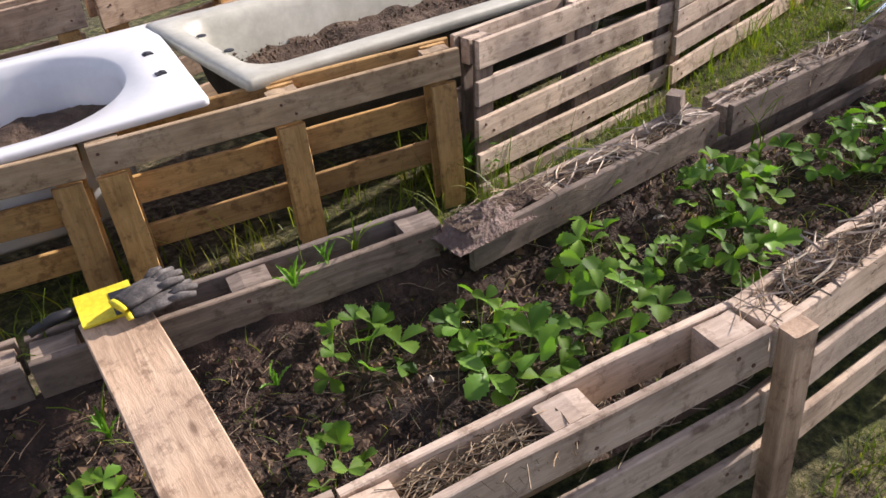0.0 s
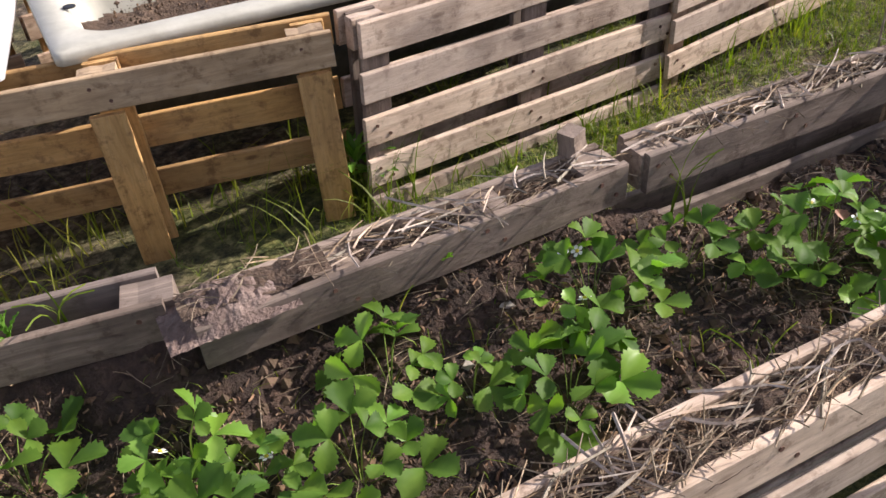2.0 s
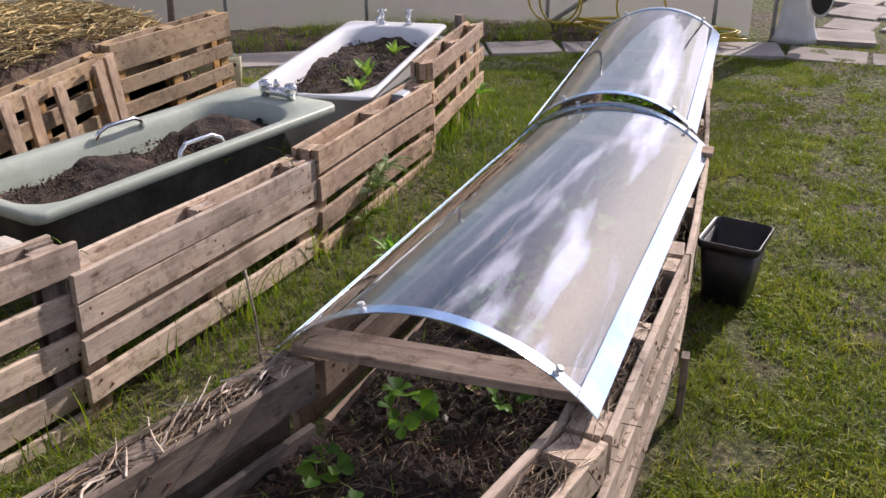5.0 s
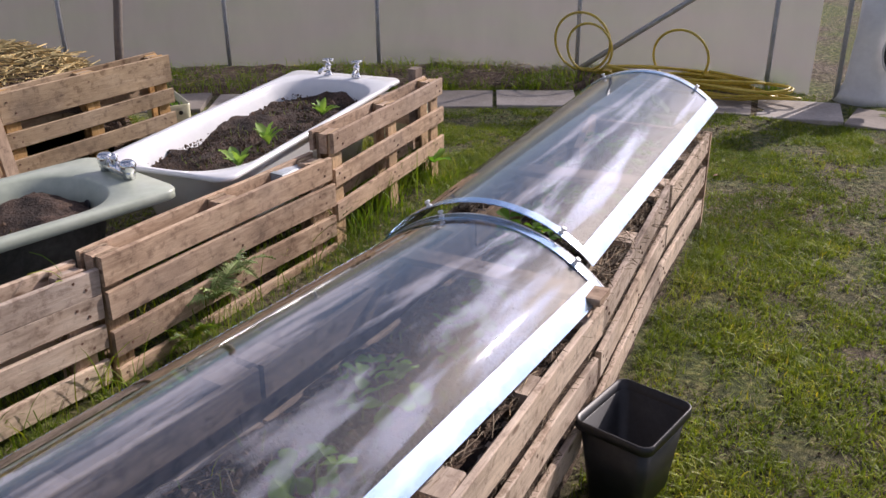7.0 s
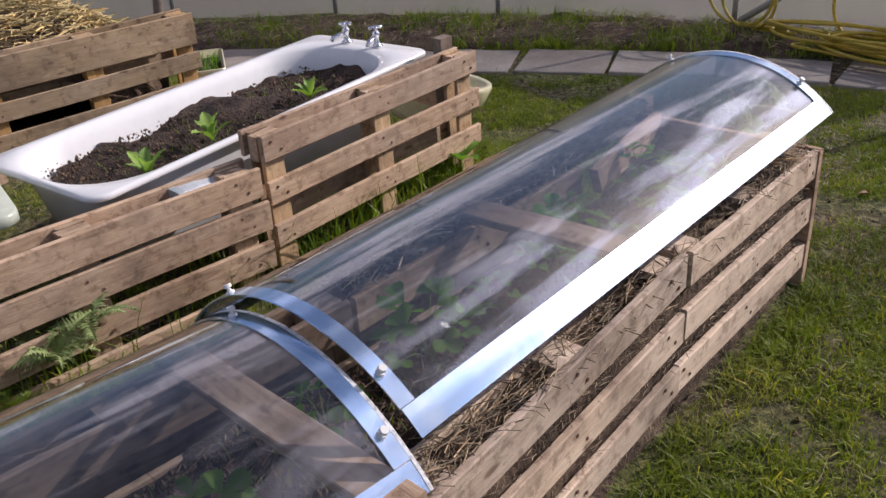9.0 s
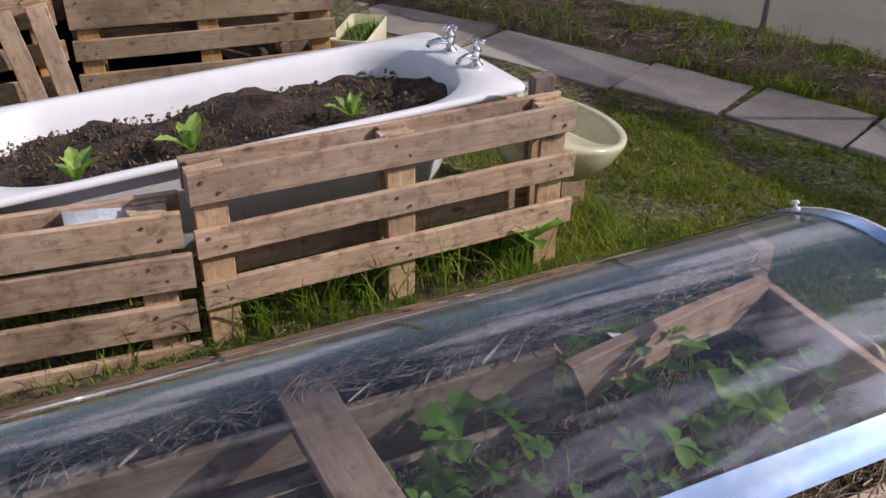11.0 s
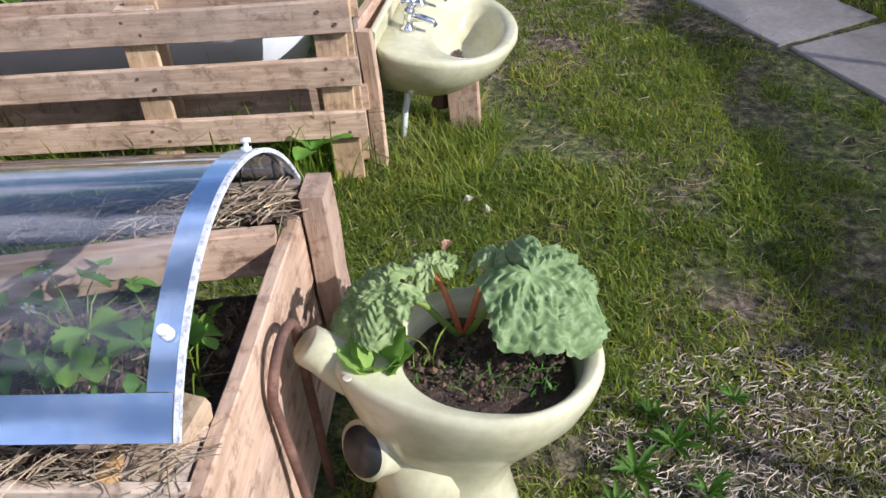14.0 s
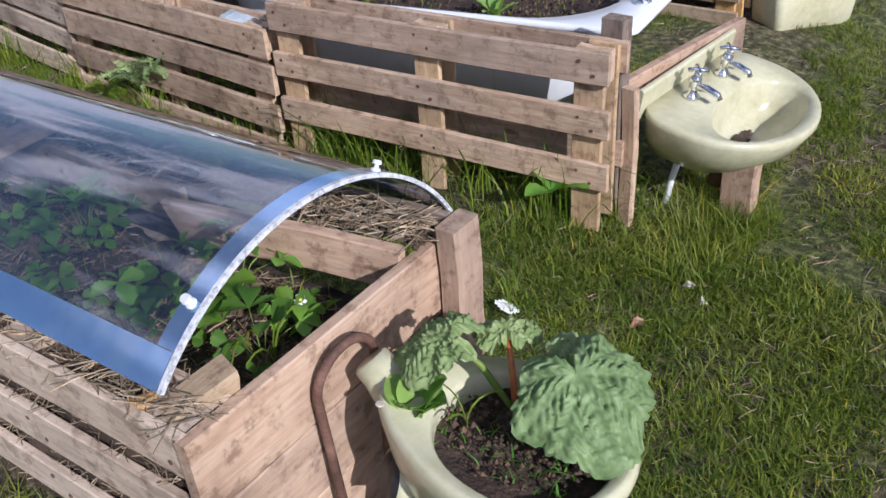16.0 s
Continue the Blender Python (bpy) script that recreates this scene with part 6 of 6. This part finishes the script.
thing("pan_weeds", "tiny green weeds on the pan's compost", "weed", me=blades([(7.22 + 0.32 * nr.rand(), 0.84 + 0.1 * nr.rand(), 0.392) for _ in range(90)], 0.01, 0.05, 0.0022, 0.9, M_LIGHT, 7, 3), kind="stuff")
thing("cistern_plants", "small seedlings in the cistern planter", "seedling", me=blades([tuple(CM @ Vector((-0.2 + 0.4 * nr.rand(), -0.07 + 0.14 * nr.rand(), 0.32))) for _ in range(120)], 0.02, 0.09, 0.003, 0.6, M_LIGHT, 9, 3), kind="stuff")
thing("tub_weeds", "thin grass sprouting in the bathtub's soil", "grass", me=blades([tuple(TD @ Vector((-0.6 + 1.1 * nr.rand(), -0.17 + 0.34 * nr.rand(), -0.08))) for _ in range(120)] + [tuple(TC @ Vector((-0.6 + 1.1 * nr.rand(), -0.15 + 0.3 * nr.rand(), -0.12))) for _ in range(60)], 0.01, 0.06, 0.0016, 0.6, M_TALL, 10, 3), kind="stuff")

# arching single grasses along the bed
for x, y, z, sz, n_, lw in ((0.78, 1.50, 0.70, 0.085, 9, 0.12), (0.90, 1.52, 0.69, 0.07, 8, 0.14), (1.64, 1.18, 0.62, 0.05, 7, 0.3), (0.62, 1.42, 0.56, 0.07, 6, 0.16), (0.30, 1.60, 0.56, 0.09, 7, 0.14), (2.4, 1.75, 0.12, 0.09, 9, 0.2), (3.05, 1.55, 0.1, 0.1, 10, 0.22), (2.66, 0.20, 0.08, 0.13, 11, 0.16)):
    weed(x, y, z, sz, n_, PR, "small bright weed with narrow leaves", M_LIGHT, lw, up0=-65, up1=-10)
arcs = []
AR = random.Random(5)
for x, y, z, h in ((0.98, 1.50, 0.66, 0.13), (1.0, 1.52, 0.62, 0.2), (0.86, 1.56, 0.6, 0.15), (2.15, 1.0, 0.52, 0.26), (2.18, 0.98, 0.52, 0.2), (1.5, 1.16, 0.5, 0.16), (0.33, 1.85, 0.55, 0.24), (0.25, 1.88, 0.55, 0.28), (0.3, 1.62, 0.52, 0.2), (0.36, 1.55, 0.52, 0.16), (1.95, 1.55, 0.15, 0.3), (1.85, 1.62, 0.15, 0.32), (1.75, 1.7, 0.15, 0.28), (2.0, 1.5, 0.2, 0.25), (3.1, 0.98, 0.5, 0.25), (1.9, 0.6, 0.5, 0.16), (3.35, 1.95, 0.5, 0.2), (4.4, 1.8, 0.45, 0.22), (6.95, 0.8, 0.4, 0.16), (6.9, 0.78, 0.4, 0.2), (7.33, 0.9, 0.4, 0.1)):
    for _ in range(3):
        a, h2 = AR.uniform(0, 6.28), h * AR.uniform(0.7, 1.1)
        o = h2 * AR.uniform(0.2, 0.7)
        arcs.append(([(x + o * math.cos(a) * s ** 2, y + o * math.sin(a) * s ** 2, z + h2 * (1.5 * s - 0.75 * s * s * (0.5 + o / h2))) for s in (0, 0.2, 0.4, 0.6, 0.8, 1)], 0.0025))
thing("arching_grass", "long arching grass blades along the bed", "grass", me=strips(arcs, M_TALL), kind="stuff")

# ---- gloves, card, hose and small clutter ----
gl_ = thing("work_gloves", "pair of grey work gloves with yellow trim on the plank", "gloves", pose(0.515, 1.645, 0.768, 0, 0, -14) @ Matrix.Scale(0.82, 4))
for k, (ox, oy, oz, rz) in enumerate(((0, 0, 0.0, 0), (-0.015, 0.035, 0.022, 14))):
    palm = [[(x, w * math.cos(t), 0.012 + h * math.sin(t)) for t in [2 * math.pi * q / 14 for q in range(14)]] for x, w, h in ((-0.07, 0.035, 0.008), (-0.06, 0.04, 0.014), (0.0, 0.045, 0.016), (0.04, 0.042, 0.013), (0.055, 0.03, 0.008))]
    part("palm", loft(palm, M_GLOVE, True, True), gl_, pose(ox, oy, oz, 0, 0, rz), "grey knitted glove palm")
    for q, (y0, y1, L) in enumerate(((-0.03, -0.045, 0.07), (-0.01, -0.012, 0.085), (0.012, 0.02, 0.08), (0.03, 0.05, 0.06))):
        part("finger", tube_mesh([(0.03, y0, 0.012), (0.03 + L * 0.5, (y0 + y1) / 2, 0.018 + 0.004 * (q % 2)), (0.03 + L, y1, 0.010)], [0.011, 0.0115, 0.008], M_GLOVE, 10), gl_, pose(ox, oy, oz, 0, 0, rz), "limp grey glove finger")
    part("cuff", loft([[(x, 0.036 * math.cos(t), 0.012 + h * math.sin(t)) for t in [2 * math.pi * q / 14 for q in range(14)]] for x, h in ((-0.085, 0.009), (-0.07, 0.0095))], M_YEL, True, True), gl_, pose(ox, oy, oz, 0, 0, rz), "yellow cuff band")
card = thing("yellow_pack", "bright yellow card pack beside the gloves", "package", pose(0.455, 1.75, 0.763, 3, 2, -20))
part("card", board_mesh(0.125, 0.12, 0.008, M_YEL, 0.001, 0.001), card, pose(-0.065, 0, 0))
part("window", board_mesh(0.05, 0.09, 0.002, M_BLACK, 0.0005, 0.0), card, pose(0.008, -0.015, 0.0052), "dark window of the pack")
thing("hand_tool", "dark handle of a tool under the pack", "tool", me=tube_mesh([(0.30, 1.83, 0.745), (0.36, 1.815, 0.757), (0.42, 1.80, 0.75)], [0.01, 0.014, 0.012], M_BLACK, 8))

hr = random.Random(3)
hose = []
for k in range(9):
    cx, cy = 9.68 + hr.uniform(-0.06, 0.06), 1.35 + hr.uniform(-0.2, 0.2)
    ax, ay, z0 = hr.uniform(0.1, 0.18), hr.uniform(0.38, 0.65), 0.05 + 0.014 * k
    for q in range(22):
        t = 2 * math.pi * q / 22
        hose.append((cx + ax * math.cos(t), cy + ay * math.sin(t), z0 + 0.012 * q / 22 + 0.01 * math.sin(3 * t + k)))
thing("garden_hose", "coiled yellow garden hose beside the tunnel", "hose", me=tube_mesh(hose, 0.0105, M_HOSE, 7))
for cx, cy, r1, r2, z in ((9.8, 2.38, 0.27, 0.24, 0.31), (9.77, 2.3, 0.22, 0.2, 0.27), (9.85, 1.55, 0.24, 0.21, 0.26)):
    pts = [(cx + 0.05 * math.cos(t), cy + r1 * math.cos(t), z + r2 * math.sin(t)) for t in [math.radians(-75 + 330 * q / 28) for q in range(29)]]
    pts = [(pts[0][0] - 0.02, pts[0][1] - 0.35, 0.1)] + pts + [(pts[-1][0], pts[-1][1] - 0.3, 0.08)]
    thing("hose_loop", "standing loop of yellow garden hose", "hose", me=tube_mesh(pts, 0.0105, M_HOSE, 8))
thing("paper_scrap", "crumpled white paper scrap on the grass", "litter", pose(6.92, 1.56, 0.075, 10, 20, 30), me=soil_fill(0.07, 0.05, 0, 0, 0.0, M_PETAL, 0.012, 6, 0.008))
for x, y, z, s in ((0.84, 1.15, 0.55, 0.016), (1.09, 1.11, 0.56, 0.01), (1.5, 0.93, 0.53, 0.01), (1.72, 1.08, 0.52, 0.025), (1.55, 1.0, 0.53, 0.018), (3.35, 0.55, 0.45, 0.02), (3.2, 0.62, 0.46, 0.014), (7.24, 1.97, 0.03, 0.02), (7.3, 1.93, 0.02, 0.02)):
    thing("stone", "small pale stone lying on the soil", "stone", pose(x, y, z, hr.uniform(0, 90), hr.uniform(0, 90), 0), me=crumbs(lambda r: (0, 0, 0), 1, s, s, M_STONE, int(x * 100)))
sp = thing("upright_twig", "thin bleached twig sticking up from the bed side", "twig", me=tube_mesh([(3.02, 1.02, 0.55), (3.03, 1.03, 0.75), (3.05, 1.06, 0.86)], [0.004, 0.003, 0.004], M_STRAW, 6))
thing("grey_block", "mossy grey block sitting in the pallet's end", "block", pose(3.05, 2.0, 0.70, 0, 3, -8), me=board_mesh(0.13, 0.10, 0.06, M_STONE, 0.012, 0.005))
thing("wood_block", "short block nailed in the bed's side", "wood block", pose(2.05, 1.205, 0.745, 0, 90, 10), me=board_mesh(0.06, 0.045, 0.05, M_GREY))
box = thing("plastic_box", "pale blue-white plastic box tucked under the white bathtub", "plastic box", pose(5.60, 1.90, 0.53, 4, 3, 8))
part("shell", board_mesh(0.2, 0.07, 0.03, M_BOX, 0.008, 0.003), box, pose(-0.11, 0, 0))
part("band", board_mesh(0.03, 0.072, 0.037, M_PIPE, 0.006, 0.001), box, pose(-0.13, 0, 0), "grey end band")
DEAD = random.Random(8)
for x, y in ((7.26, 1.98), (7.33, 1.9), (7.2, 1.72), (6.72, 1.5), (3.3, 0.56), (2.5, 0.8), (5.1, -0.7), (5.6, -0.9), (7.9, 0.7)):
    q = thing("dead_leaf", "curled pinkish brown dead leaf on the ground", "leaf", pose(x, y, (BH(x, y) if in_bed(x, y) else GR(x, y)) + 0.012, DEAD.uniform(-25, 25), DEAD.uniform(-25, 25), DEAD.uniform(0, 360)), me=mesh_of("dead", *leaflet(0.05, 0.03, 0, 0.3, DEAD, 5, (0, 0, 0), 0.6), M_DEAD, True))
